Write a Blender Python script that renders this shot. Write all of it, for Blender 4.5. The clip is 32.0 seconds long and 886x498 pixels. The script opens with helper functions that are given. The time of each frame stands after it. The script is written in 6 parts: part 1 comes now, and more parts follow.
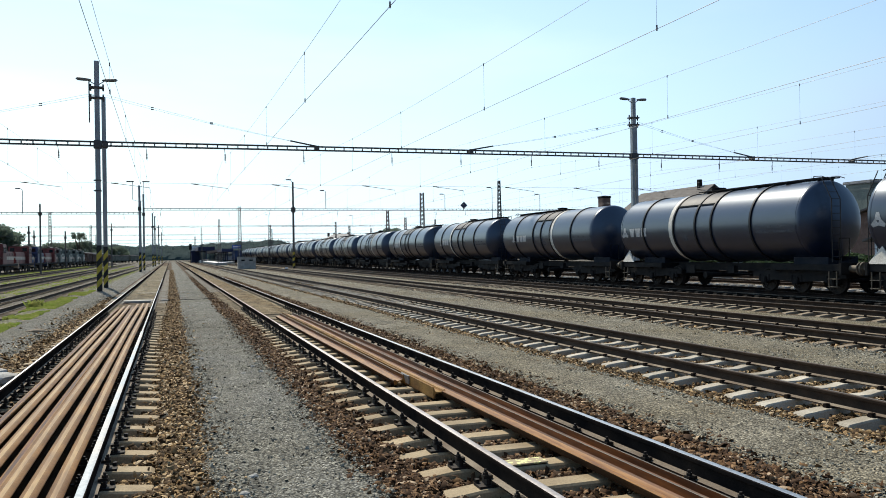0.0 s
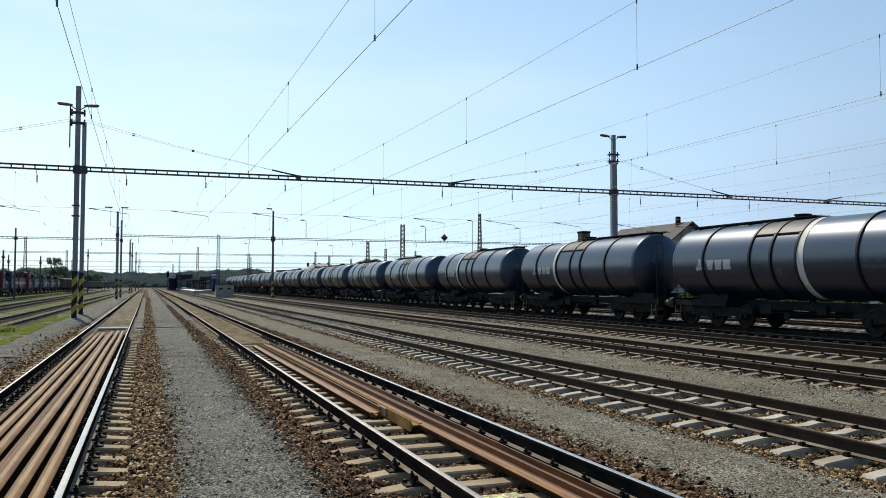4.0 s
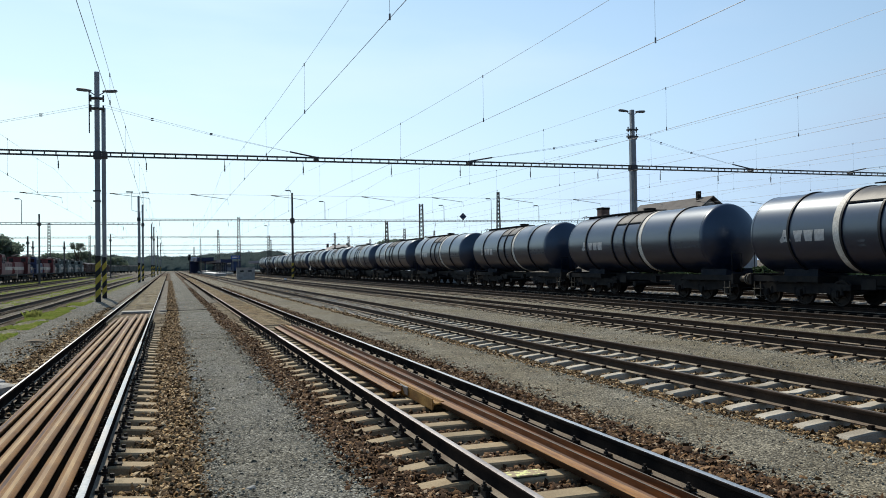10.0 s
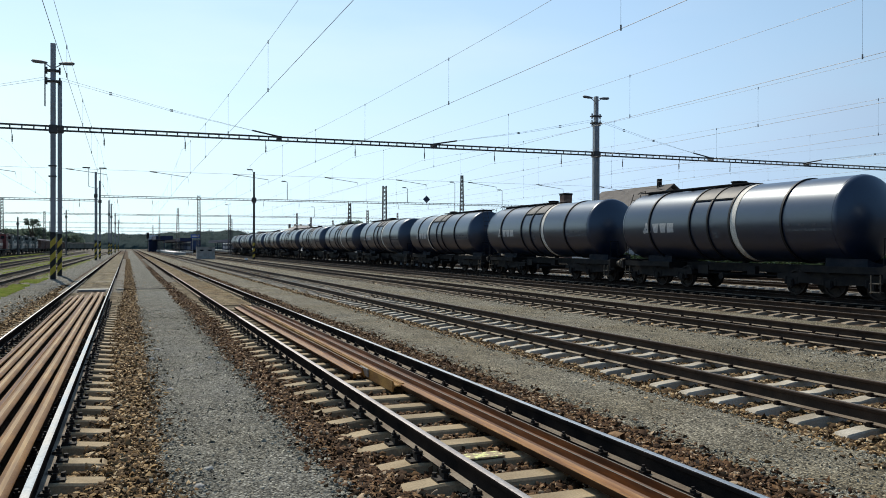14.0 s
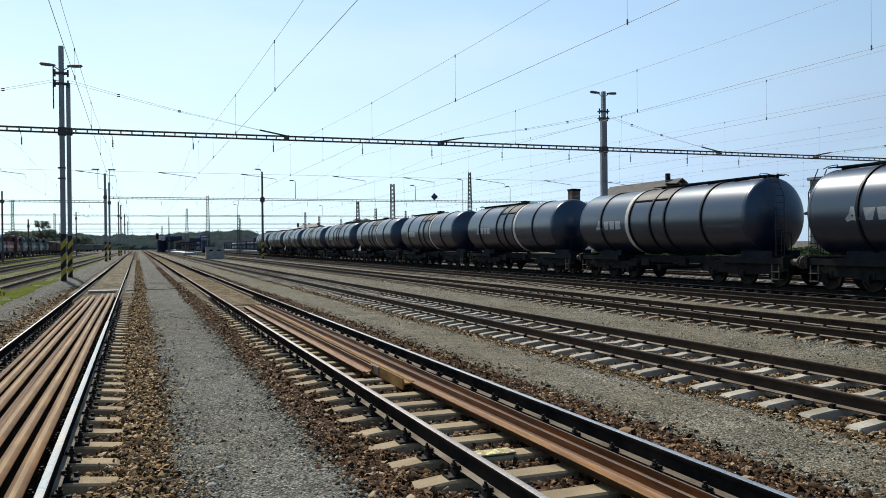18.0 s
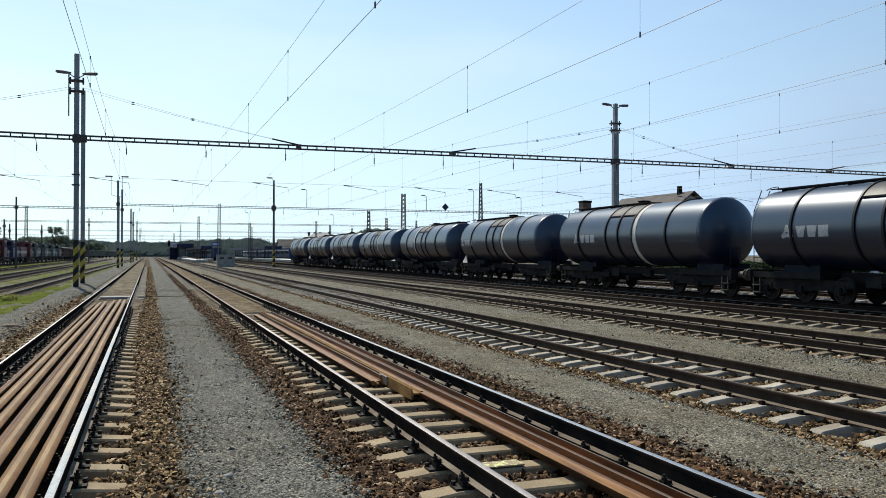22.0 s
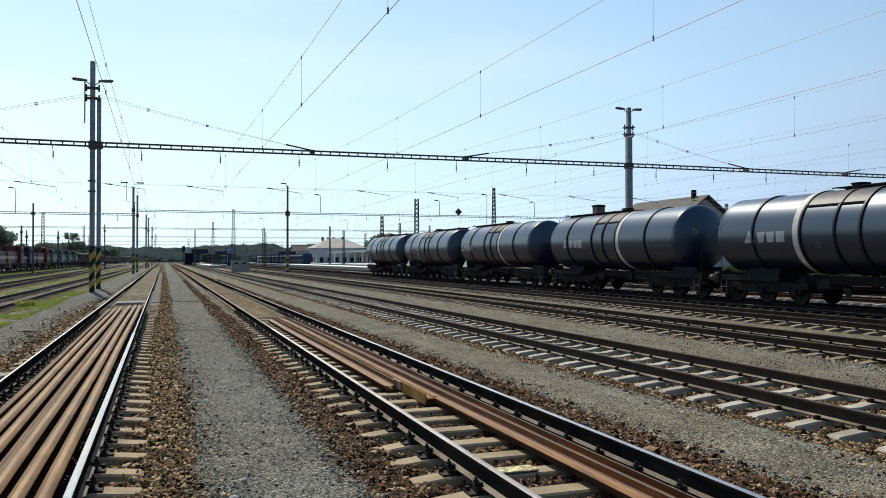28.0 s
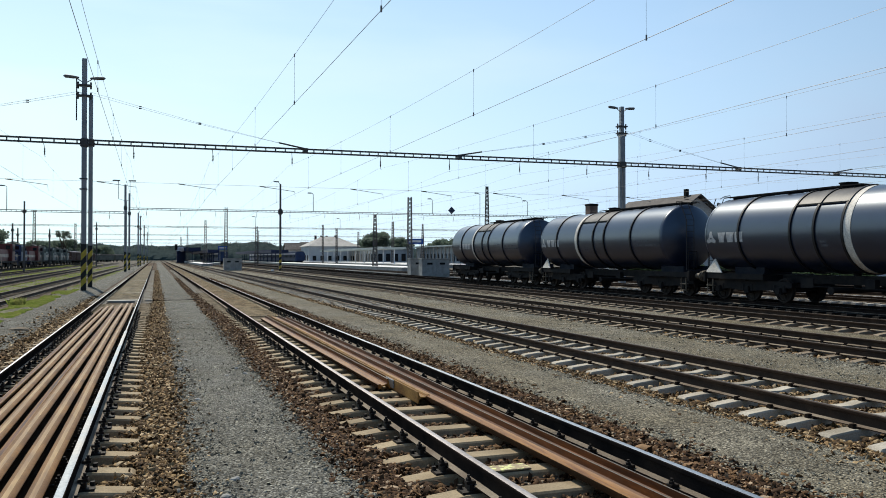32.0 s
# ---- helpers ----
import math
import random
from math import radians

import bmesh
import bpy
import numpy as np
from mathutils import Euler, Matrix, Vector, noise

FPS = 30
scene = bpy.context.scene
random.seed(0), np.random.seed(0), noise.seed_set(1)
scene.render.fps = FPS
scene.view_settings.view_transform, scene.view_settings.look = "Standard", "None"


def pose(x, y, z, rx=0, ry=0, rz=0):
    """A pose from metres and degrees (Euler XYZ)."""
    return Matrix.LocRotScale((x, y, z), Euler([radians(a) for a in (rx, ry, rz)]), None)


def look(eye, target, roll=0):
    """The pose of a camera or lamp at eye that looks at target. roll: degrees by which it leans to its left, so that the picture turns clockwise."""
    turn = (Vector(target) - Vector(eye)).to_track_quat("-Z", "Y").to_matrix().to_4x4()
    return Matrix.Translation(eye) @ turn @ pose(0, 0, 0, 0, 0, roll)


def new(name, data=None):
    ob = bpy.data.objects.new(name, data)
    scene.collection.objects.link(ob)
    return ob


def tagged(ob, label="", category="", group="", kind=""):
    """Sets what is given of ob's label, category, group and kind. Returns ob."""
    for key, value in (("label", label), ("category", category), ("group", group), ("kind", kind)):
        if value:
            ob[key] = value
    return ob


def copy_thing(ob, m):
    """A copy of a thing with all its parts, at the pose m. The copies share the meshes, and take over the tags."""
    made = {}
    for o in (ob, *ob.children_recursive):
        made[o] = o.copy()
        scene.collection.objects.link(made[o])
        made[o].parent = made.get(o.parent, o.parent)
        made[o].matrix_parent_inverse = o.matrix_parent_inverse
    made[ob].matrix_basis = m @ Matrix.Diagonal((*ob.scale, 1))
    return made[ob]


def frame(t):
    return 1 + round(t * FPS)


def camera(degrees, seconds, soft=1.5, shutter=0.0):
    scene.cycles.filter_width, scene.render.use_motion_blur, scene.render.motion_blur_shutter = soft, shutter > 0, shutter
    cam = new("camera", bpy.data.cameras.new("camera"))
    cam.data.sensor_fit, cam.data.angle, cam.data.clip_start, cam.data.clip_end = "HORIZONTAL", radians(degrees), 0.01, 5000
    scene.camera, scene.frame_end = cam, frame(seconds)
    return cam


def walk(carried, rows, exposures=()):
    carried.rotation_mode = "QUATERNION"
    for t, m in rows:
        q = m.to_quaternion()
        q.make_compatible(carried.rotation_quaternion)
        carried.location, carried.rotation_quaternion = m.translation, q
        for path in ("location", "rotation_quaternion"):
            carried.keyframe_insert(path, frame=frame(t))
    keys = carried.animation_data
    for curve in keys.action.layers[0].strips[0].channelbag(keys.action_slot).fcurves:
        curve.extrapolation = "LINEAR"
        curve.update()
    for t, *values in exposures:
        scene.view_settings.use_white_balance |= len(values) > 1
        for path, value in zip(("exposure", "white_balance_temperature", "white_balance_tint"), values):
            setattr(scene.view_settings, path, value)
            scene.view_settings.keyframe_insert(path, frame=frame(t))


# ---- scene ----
cam = camera(57.8, 32.0, soft=0.92)
EYE = (0.0, 0.0, 1.911)
# seconds, tilt, heading and lean in degrees of the camera held at one spot
PATH = [
    (0.0, 90.290, -18.756, -0.971),
    (0.5, 90.250, -18.372, -0.756),
    (1.0, 90.489, -18.764, 0.490),
    (1.5, 91.654, -19.089, 1.155),
    (2.0, 92.391, -19.302, 1.172),
    (2.5, 92.569, -19.583, 1.421),
    (3.0, 92.710, -19.959, 1.532),
    (3.5, 92.632, -20.479, 0.315),
    (5.5, 91.860, -19.306, -0.610),
    (6.0, 90.754, -18.013, -0.742),
    (6.5, 90.597, -16.952, -0.480),
    (7.0, 90.432, -16.993, -0.581),
    (7.5, 90.314, -17.246, -0.552),
    (8.0, 90.381, -17.556, -0.203),
    (8.5, 91.360, -17.711, 0.156),
    (9.0, 91.593, -17.800, 0.479),
    (9.5, 91.657, -18.060, 0.396),
    (10.0, 91.084, -18.835, -0.855),
    (10.5, 90.297, -19.518, -0.593),
    (11.0, 89.995, -20.270, -0.691),
    (11.5, 89.868, -20.724, -0.275),
    (12.0, 89.869, -21.037, -0.034),
    (12.5, 89.836, -21.109, -0.036),
    (13.0, 89.811, -21.217, -0.065),
    (13.5, 89.780, -21.390, 0.166),
    (14.0, 89.843, -21.482, 0.106),
    (14.5, 89.963, -21.593, 0.123),
    (16.5, 89.908, -21.560, -0.647),
    (17.0, 89.799, -21.286, -0.701),
    (17.5, 89.690, -21.017, -0.623),
    (18.0, 89.651, -20.874, -0.561),
    (18.5, 89.663, -20.805, -0.513),
    (19.0, 89.684, -20.694, -0.546),
    (19.5, 89.685, -20.547, -0.713),
    (20.0, 89.728, -20.377, -0.652),
    (20.5, 89.719, -20.237, -0.581),
    (21.0, 89.770, -20.164, -0.241),
    (21.5, 90.091, -20.173, 0.208),
    (22.0, 90.389, -20.138, 0.085),
    (22.5, 90.609, -20.029, -0.016),
    (23.0, 90.829, -19.958, -0.030),
    (23.5, 90.942, -19.882, -0.257),
    (24.0, 90.974, -19.810, 0.194),
    (24.5, 90.982, -19.763, 0.227),
    (25.0, 90.932, -19.765, 0.009),
    (25.5, 90.935, -19.647, 0.117),
    (27.5, 90.901, -19.237, -0.080),
    (28.0, 90.734, -19.190, -0.058),
    (28.5, 90.643, -19.242, -0.035),
    (29.0, 90.547, -19.266, -0.158),
    (29.5, 90.549, -19.347, -0.036),
    (30.0, 90.567, -19.467, -0.013),
    (30.5, 90.600, -19.525, -0.087),
    (31.0, 90.597, -19.608, -0.108),
    (31.5, 90.588, -19.642, 0.001),
    (32.0, 90.631, -19.686, 0.014),
]
# the clip opens a little brighter and warmer, then settles
EXPOSURES = [(0.0, 0.28, 6600, 10), (1.0, 0.25, 6600, 10), (2.0, 0.05, 6500, 10), (3.0, 0.0, 6500, 10), (32.0, 0.0, 6500, 10)]
walk(cam, [(t, pose(*EYE, tilt, 0, turn) @ pose(0, 0, 0, 0, 0, lean)) for t, tilt, turn, lean in PATH], EXPOSURES)

# ---- light: clear summer sky, sun ahead and a little to the left ----
SUN_EL, SUN_AZ = 52.0, -9.0  # degrees above the horizon, and to the right of the track's direction
world = bpy.data.worlds.new("sky")
scene.world = world
world.use_nodes = True
wn = world.node_tree.nodes
sky = wn.new("ShaderNodeTexSky")
sky.sky_type, sky.sun_disc = "NISHITA", False
sky.sun_elevation, sky.sun_rotation = radians(SUN_EL), radians(SUN_AZ)
sky.air_density, sky.dust_density, sky.ozone_density, sky.altitude = 1.0, 0.3, 1.2, 200
wn["Background"].inputs["Strength"].default_value = 0.142
# summer haze, thick towards the horizon and thin overhead, with faint streaks of high cloud
coord, stretch, cloud = wn.new("ShaderNodeTexCoord"), wn.new("ShaderNodeMapping"), wn.new("ShaderNodeTexNoise")
stretch.inputs["Scale"].default_value = (1.0, 3.0, 6.0)
stretch.inputs["Rotation"].default_value = (0.2, 0.3, 0.5)
cloud.inputs["Scale"].default_value, cloud.inputs["Detail"].default_value = 1.6, 7
height, low, veil, both, haze = wn.new("ShaderNodeSeparateXYZ"), wn.new("ShaderNodeMapRange"), wn.new("ShaderNodeMapRange"), wn.new("ShaderNodeMath"), wn.new("ShaderNodeMix")
for i, v in ((1, 0.0), (2, 0.58), (3, 0.92), (4, 0.14)):
    low.inputs[i].default_value = v
for i, v in ((1, 0.45), (2, 0.75), (3, -0.05), (4, 0.30)):
    veil.inputs[i].default_value = v
low.interpolation_type = "SMOOTHSTEP"
both.operation, both.use_clamp = "ADD", True
haze.data_type = "RGBA"
haze.inputs[7].default_value = (5.9, 7.1, 7.5, 1)
wl_ = world.node_tree.links
wl_.new(coord.outputs["Generated"], stretch.inputs[0])
wl_.new(stretch.outputs[0], cloud.inputs["Vector"])
wl_.new(cloud.outputs[0], veil.inputs[0])
wl_.new(coord.outputs["Generated"], height.inputs[0])
wl_.new(height.outputs["Z"], low.inputs[0])
wl_.new(low.outputs[0], both.inputs[0])
wl_.new(veil.outputs[0], both.inputs[1])
wl_.new(both.outputs[0], haze.inputs[0])
wl_.new(haze.outputs[2], wn["Background"].inputs["Color"])
# the haze glows towards the sun's side of the sky and fades to plain blue behind the viewer
side = wn.new("ShaderNodeVectorMath")
side.operation = "DOT_PRODUCT"
side.inputs[1].default_value = (-0.5, 0.87, 0.0)
wl_.new(coord.outputs["Generated"], side.inputs[0])
hue = (0.5, 0.9, 1.7, 1)
for d0, d1, tone in ((-0.45, 0.45, (4.25, 5.7, 7.4, 1)), (0.45, 0.98, (6.4, 7.9, 8.2, 1))):
    glow, step = wn.new("ShaderNodeMapRange"), wn.new("ShaderNodeMix")
    glow.inputs[1].default_value, glow.inputs[2].default_value = d0, d1
    step.data_type = "RGBA"
    step.inputs[7].default_value = tone
    wl_.new(side.outputs["Value"], glow.inputs[0])
    wl_.new(glow.outputs[0], step.inputs[0])
    if isinstance(hue, tuple):
        step.inputs[6].default_value = hue
    else:
        wl_.new(hue, step.inputs[6])
    hue = step.outputs[2]
wl_.new(hue, haze.inputs[7])
# the clear sky overhead leans to cyan through the thin high cloud
tint = wn.new("ShaderNodeMix")
tint.data_type, tint.blend_type = "RGBA", "MULTIPLY"
tint.inputs[0].default_value = 1.0
tint.inputs[7].default_value = (0.94, 1.06, 1.02, 1)
wl_.new(sky.outputs[0], tint.inputs[6])
wl_.new(tint.outputs[2], haze.inputs[6])
sun = new("sun", bpy.data.lights.new("sun", "SUN"))
sun.data.energy, sun.data.angle, sun.data.color = 4.7, radians(0.53), (1.0, 0.925, 0.78)
_el, _az = radians(SUN_EL), radians(SUN_AZ)
sun.matrix_world = look((0, 0, 60), (-60 * math.cos(_el) * math.sin(_az), -60 * math.cos(_el) * math.cos(_az), 60 - 60 * math.sin(_el)))


# ---- materials ----
def mat(name, base, rough=0.8, metal=0.0, second=None, scale=3.0, fine=40.0, bump=0.3, third=None, spread=(0.35, 0.65), dist=0.02, spec=0.3, per_piece=0.0, coord="pos", along=1.0):
    """Procedural material: two base colours mixed by a coarse noise, darkened and lightened by a fine one, with fine relief."""
    m = bpy.data.materials.new(name)
    m.use_nodes = True
    nt = m.node_tree
    n, l = nt.nodes, nt.links
    b = n["Principled BSDF"]
    b.inputs["Roughness"].default_value, b.inputs["Metallic"].default_value = rough, metal
    b.inputs["Specular IOR Level"].default_value = spec
    if coord == "pos":
        src = n.new("ShaderNodeNewGeometry").outputs["Position"]
    else:
        src = n.new("ShaderNodeTexCoord").outputs["Object"]
    if along != 1.0:
        drawn = n.new("ShaderNodeVectorMath")
        drawn.operation = "MULTIPLY"
        drawn.inputs[1].default_value = (1.0, along, 1.0)
        l.new(src, drawn.inputs[0])
        src = drawn.outputs[0]
    coarse = n.new("ShaderNodeTexNoise")
    coarse.inputs["Scale"].default_value, coarse.inputs["Detail"].default_value = scale, 4
    l.new(src, coarse.inputs["Vector"])
    ramp = n.new("ShaderNodeValToRGB")
    ramp.color_ramp.elements[0].position, ramp.color_ramp.elements[1].position = spread
    ramp.color_ramp.elements[0].color = (*base, 1)
    ramp.color_ramp.elements[1].color = (*(second or [c * 0.75 for c in base]), 1)
    if third:
        e = ramp.color_ramp.elements.new((spread[0] + spread[1]) / 2)
        e.color = (*third, 1)
    l.new(coarse.outputs[0], ramp.inputs[0])
    small = n.new("ShaderNodeTexNoise")
    small.inputs["Scale"].default_value, small.inputs["Detail"].default_value = fine, 5
    l.new(src, small.inputs["Vector"])
    rng = n.new("ShaderNodeMapRange")
    rng.inputs[1].default_value, rng.inputs[2].default_value, rng.inputs[3].default_value, rng.inputs[4].default_value = 0.25, 0.75, 0.72, 1.25
    l.new(small.outputs[0], rng.inputs[0])
    mix = n.new("ShaderNodeMix")
    mix.data_type, mix.blend_type = "RGBA", "MULTIPLY"
    mix.inputs[0].default_value = 1.0
    l.new(ramp.outputs[0], mix.inputs[6])
    value = rng.outputs[0]
    if per_piece:
        info = n.new("ShaderNodeObjectInfo")
        r2 = n.new("ShaderNodeMapRange")
        r2.inputs[3].default_value, r2.inputs[4].default_value = 1 - per_piece, 1 + per_piece
        l.new(info.outputs["Random"], r2.inputs[0])
        mul = n.new("ShaderNodeMath")
        mul.operation = "MULTIPLY"
        l.new(value, mul.inputs[0])
        l.new(r2.outputs[0], mul.inputs[1])
        value = mul.outputs[0]
    l.new(value, mix.inputs[7])
    l.new(mix.outputs[2], b.inputs["Base Color"])
    if bump:
        bp = n.new("ShaderNodeBump")
        bp.inputs["Strength"].default_value, bp.inputs["Distance"].default_value = bump, dist
        l.new(small.outputs[0], bp.inputs["Height"])
        l.new(bp.outputs[0], b.inputs["Normal"])
    return m


def pebble_mat(name, colours, scale, bump, dist, tint_scale=0.6, rough=0.9, stain=None, uneven=(0.45, 1.6)):
    """Loose stones: cells of their own colour with dark gaps and relief, over slow stains."""
    m = bpy.data.materials.new(name)
    m.use_nodes = True
    n, l = m.node_tree.nodes, m.node_tree.links
    b = n["Principled BSDF"]
    b.inputs["Roughness"].default_value = rough
    b.inputs["Specular IOR Level"].default_value = 0.12
    src = n.new("ShaderNodeNewGeometry").outputs["Position"]
    vor = n.new("ShaderNodeTexVoronoi")
    vor.inputs["Scale"].default_value = scale
    l.new(src, vor.inputs["Vector"])
    sep = n.new("ShaderNodeSeparateColor")
    l.new(vor.outputs["Color"], sep.inputs[0])
    ramp = n.new("ShaderNodeValToRGB")
    for i, c in enumerate(colours):
        p = i / (len(colours) - 1)
        e = ramp.color_ramp.elements[0] if i == 0 else ramp.color_ramp.elements[-1] if i == len(colours) - 1 else ramp.color_ramp.elements.new(p)
        e.color = (*c, 1)
    l.new(sep.outputs[0], ramp.inputs[0])
    gap = n.new("ShaderNodeMapRange")
    gap.inputs[1].default_value, gap.inputs[2].default_value, gap.inputs[3].default_value, gap.inputs[4].default_value = 0.25, 0.75, 1.15, 0.45
    l.new(vor.outputs["Distance"], gap.inputs[0])
    slow = n.new("ShaderNodeTexNoise")
    slow.inputs["Scale"].default_value, slow.inputs["Detail"].default_value = tint_scale, 6
    l.new(src, slow.inputs["Vector"])
    sr = n.new("ShaderNodeValToRGB")
    sr.color_ramp.elements[0].position, sr.color_ramp.elements[1].position = 0.35, 0.68
    sr.color_ramp.elements[0].color = (1, 1, 1, 1)
    sr.color_ramp.elements[1].color = (*(stain or (0.75, 0.72, 0.68)), 1)
    l.new(slow.outputs[0], sr.inputs[0])
    # patches a hand's width to a pace across, where stones are sorted and trodden unevenly
    patch, pr, both = n.new("ShaderNodeTexNoise"), n.new("ShaderNodeMapRange"), n.new("ShaderNodeMath")
    patch.inputs["Scale"].default_value, patch.inputs["Detail"].default_value, patch.inputs["Roughness"].default_value = 2.6, 9, 0.74
    along = n.new("ShaderNodeVectorMath")
    along.operation = "MULTIPLY"
    along.inputs[1].default_value = (1.0, 0.42, 1.0)
    l.new(src, along.inputs[0])
    l.new(along.outputs[0], patch.inputs["Vector"])
    for i, v in ((1, 0.36), (2, 0.64), (3, uneven[0]), (4, uneven[1])):
        pr.inputs[i].default_value = v
    l.new(patch.outputs[0], pr.inputs[0])
    both.operation = "MULTIPLY"
    l.new(gap.outputs[0], both.inputs[0])
    l.new(pr.outputs[0], both.inputs[1])
    m1, m2 = n.new("ShaderNodeMix"), n.new("ShaderNodeMix")
    for mm in (m1, m2):
        mm.data_type, mm.blend_type = "RGBA", "MULTIPLY"
        mm.inputs[0].default_value = 1
    l.new(ramp.outputs[0], m1.inputs[6])
    l.new(both.outputs[0], m1.inputs[7])
    l.new(m1.outputs[2], m2.inputs[6])
    l.new(sr.outputs[0], m2.inputs[7])
    l.new(m2.outputs[2], b.inputs["Base Color"])
    bp = n.new("ShaderNodeBump")
    bp.invert = True
    bp.inputs["Strength"].default_value, bp.inputs["Distance"].default_value = bump, dist
    l.new(vor.outputs["Distance"], bp.inputs["Height"])
    l.new(bp.outputs[0], b.inputs["Normal"])
    return m


def stone_mat(name, colours):
    """Separate stones, each with a colour of its own."""
    m = mat(name, colours[0], 0.85, scale=9, fine=120, bump=0.3, dist=0.004, spec=0.12)
    n, l = m.node_tree.nodes, m.node_tree.links
    geo = n.new("ShaderNodeNewGeometry")
    ramp = n.new("ShaderNodeValToRGB")
    ramp.color_ramp.interpolation = "CONSTANT"
    for i, c in enumerate(colours):
        e = ramp.color_ramp.elements[0] if i == 0 else ramp.color_ramp.elements[-1] if i == 1 else ramp.color_ramp.elements.new(0.5)
        e.position, e.color = i / len(colours), (*c, 1)
    l.new(geo.outputs["Random Per Island"], ramp.inputs[0])
    mix = [x for x in n if x.bl_idname == "ShaderNodeMix"][0]
    l.new(ramp.outputs[0], mix.inputs[6])
    return m


GRAVEL = pebble_mat("grey_path_gravel", [(0.035, 0.035, 0.031), (0.15, 0.146, 0.125), (0.26, 0.255, 0.222), (0.08, 0.079, 0.072), (0.42, 0.415, 0.375)], 46, 1.0, 0.02, 0.35, stain=(0.84, 0.80, 0.72), uneven=(0.72, 1.32))
WARMGRAVEL = pebble_mat("warm_path_gravel", [(0.044, 0.041, 0.033), (0.187, 0.173, 0.134), (0.319, 0.295, 0.231), (0.099, 0.090, 0.072), (0.473, 0.440, 0.352)], 46, 1.0, 0.02, 0.35, stain=(0.82, 0.75, 0.62), uneven=(0.68, 1.32))
YARD = pebble_mat("yard_gravel", [(0.06, 0.055, 0.048), (0.15, 0.135, 0.11), (0.21, 0.19, 0.155), (0.10, 0.09, 0.075)], 24, 0.8, 0.02, 0.25, stain=(0.66, 0.60, 0.50))
BALLAST = pebble_mat("brown_ballast", [(0.030, 0.020, 0.013), (0.105, 0.068, 0.040), (0.20, 0.15, 0.098), (0.09, 0.062, 0.040), (0.27, 0.215, 0.15)], 20, 1.0, 0.05, 0.5, stain=(0.6, 0.52, 0.44))
DARKBED = pebble_mat("dark_brown_ballast", [(0.015, 0.012, 0.010), (0.05, 0.038, 0.028), (0.09, 0.07, 0.05)], 20, 1.0, 0.05, 0.5)
# near-black stones: the train's shade is put into the colour
SHADEBED = pebble_mat("train_shade_ballast", [(0.004, 0.004, 0.004), (0.010, 0.009, 0.008), (0.018, 0.016, 0.013)], 20, 1.0, 0.05, 0.5)
STONE = stone_mat("ballast_stones", [(0.120, 0.075, 0.033), (0.286, 0.195, 0.097), (0.170, 0.105, 0.048), (0.053, 0.033, 0.018), (0.400, 0.291, 0.164), (0.220, 0.143, 0.070), (0.077, 0.049, 0.025), (0.127, 0.077, 0.035), (0.200, 0.127, 0.062), (0.507, 0.398, 0.257), (0.440, 0.344, 0.220), (0.720, 0.720, 0.587)])
REDSTONE = stone_mat("reddish_ballast_stones", [(0.071, 0.038, 0.019), (0.155, 0.091, 0.045), (0.098, 0.052, 0.026), (0.043, 0.026, 0.015), (0.217, 0.135, 0.073), (0.117, 0.066, 0.031), (0.052, 0.029, 0.016), (0.083, 0.045, 0.022), (0.131, 0.075, 0.037), (0.286, 0.194, 0.113), (0.343, 0.260, 0.176), (0.515, 0.413, 0.302)])
CHIPS = stone_mat("gravel_chips", [(0.094, 0.091, 0.077), (0.248, 0.238, 0.196), (0.165, 0.158, 0.128), (0.330, 0.319, 0.264), (0.066, 0.064, 0.055)])
CONCRETE = mat("sleeper_concrete", (0.42, 0.385, 0.32), 0.9, second=(0.27, 0.235, 0.18), scale=2.2, fine=60, bump=0.25, dist=0.004, per_piece=0.15)
TANCONC = mat("tan_sleeper_concrete", (0.345, 0.272, 0.172), 0.9, second=(0.23, 0.175, 0.106), scale=2.2, fine=60, bump=0.25, dist=0.004, per_piece=0.15)
BROWNCONC = mat("stained_concrete", (0.26, 0.21, 0.15), 0.9, second=(0.16, 0.12, 0.08), scale=2.2, fine=60, bump=0.25, dist=0.004, per_piece=0.2)
# sleepers under the train, their colour sunk to the shade there
SHADESLEEPER = mat("train_shade_sleeper", (0.008, 0.007, 0.006), 0.8, second=(0.018, 0.015, 0.012), scale=2.2, fine=60, bump=0.25, dist=0.004)
WHITECONC = mat("whitish_sleeper_concrete", (0.56, 0.54, 0.50), 0.9, second=(0.42, 0.40, 0.36), scale=2.2, fine=60, bump=0.25, dist=0.004)
PALECONC = mat("pale_concrete", (0.40, 0.39, 0.36), 0.9, second=(0.28, 0.27, 0.245), scale=2.0, fine=30, bump=0.2, dist=0.004)
# near-black: rust plus the unlit side's shade, put into the colour
RAILSIDE = mat("shaded_rail_side", (0.011, 0.010, 0.010), 1.0, 0.0, second=(0.028, 0.021, 0.017), scale=3, fine=90, bump=0.2, dist=0.003, spec=0.0)
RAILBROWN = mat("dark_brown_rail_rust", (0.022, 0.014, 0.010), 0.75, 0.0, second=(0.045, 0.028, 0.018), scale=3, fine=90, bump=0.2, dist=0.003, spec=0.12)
RAILFOOT = mat("dusty_rail_foot", (0.22, 0.185, 0.14), 0.85, second=(0.12, 0.09, 0.065), scale=2, fine=60, bump=0.2, dist=0.003)
RAILTOP = mat("polished_rail_top", (0.20, 0.225, 0.25), 0.42, 1.0, second=(0.28, 0.26, 0.24), scale=1.2, fine=40, bump=0.05, dist=0.001)
GREYTOP = mat("grey_rail_top", (0.40, 0.365, 0.345), 0.5, 0.8, second=(0.29, 0.255, 0.235), scale=1.2, fine=40, bump=0.05, dist=0.001)
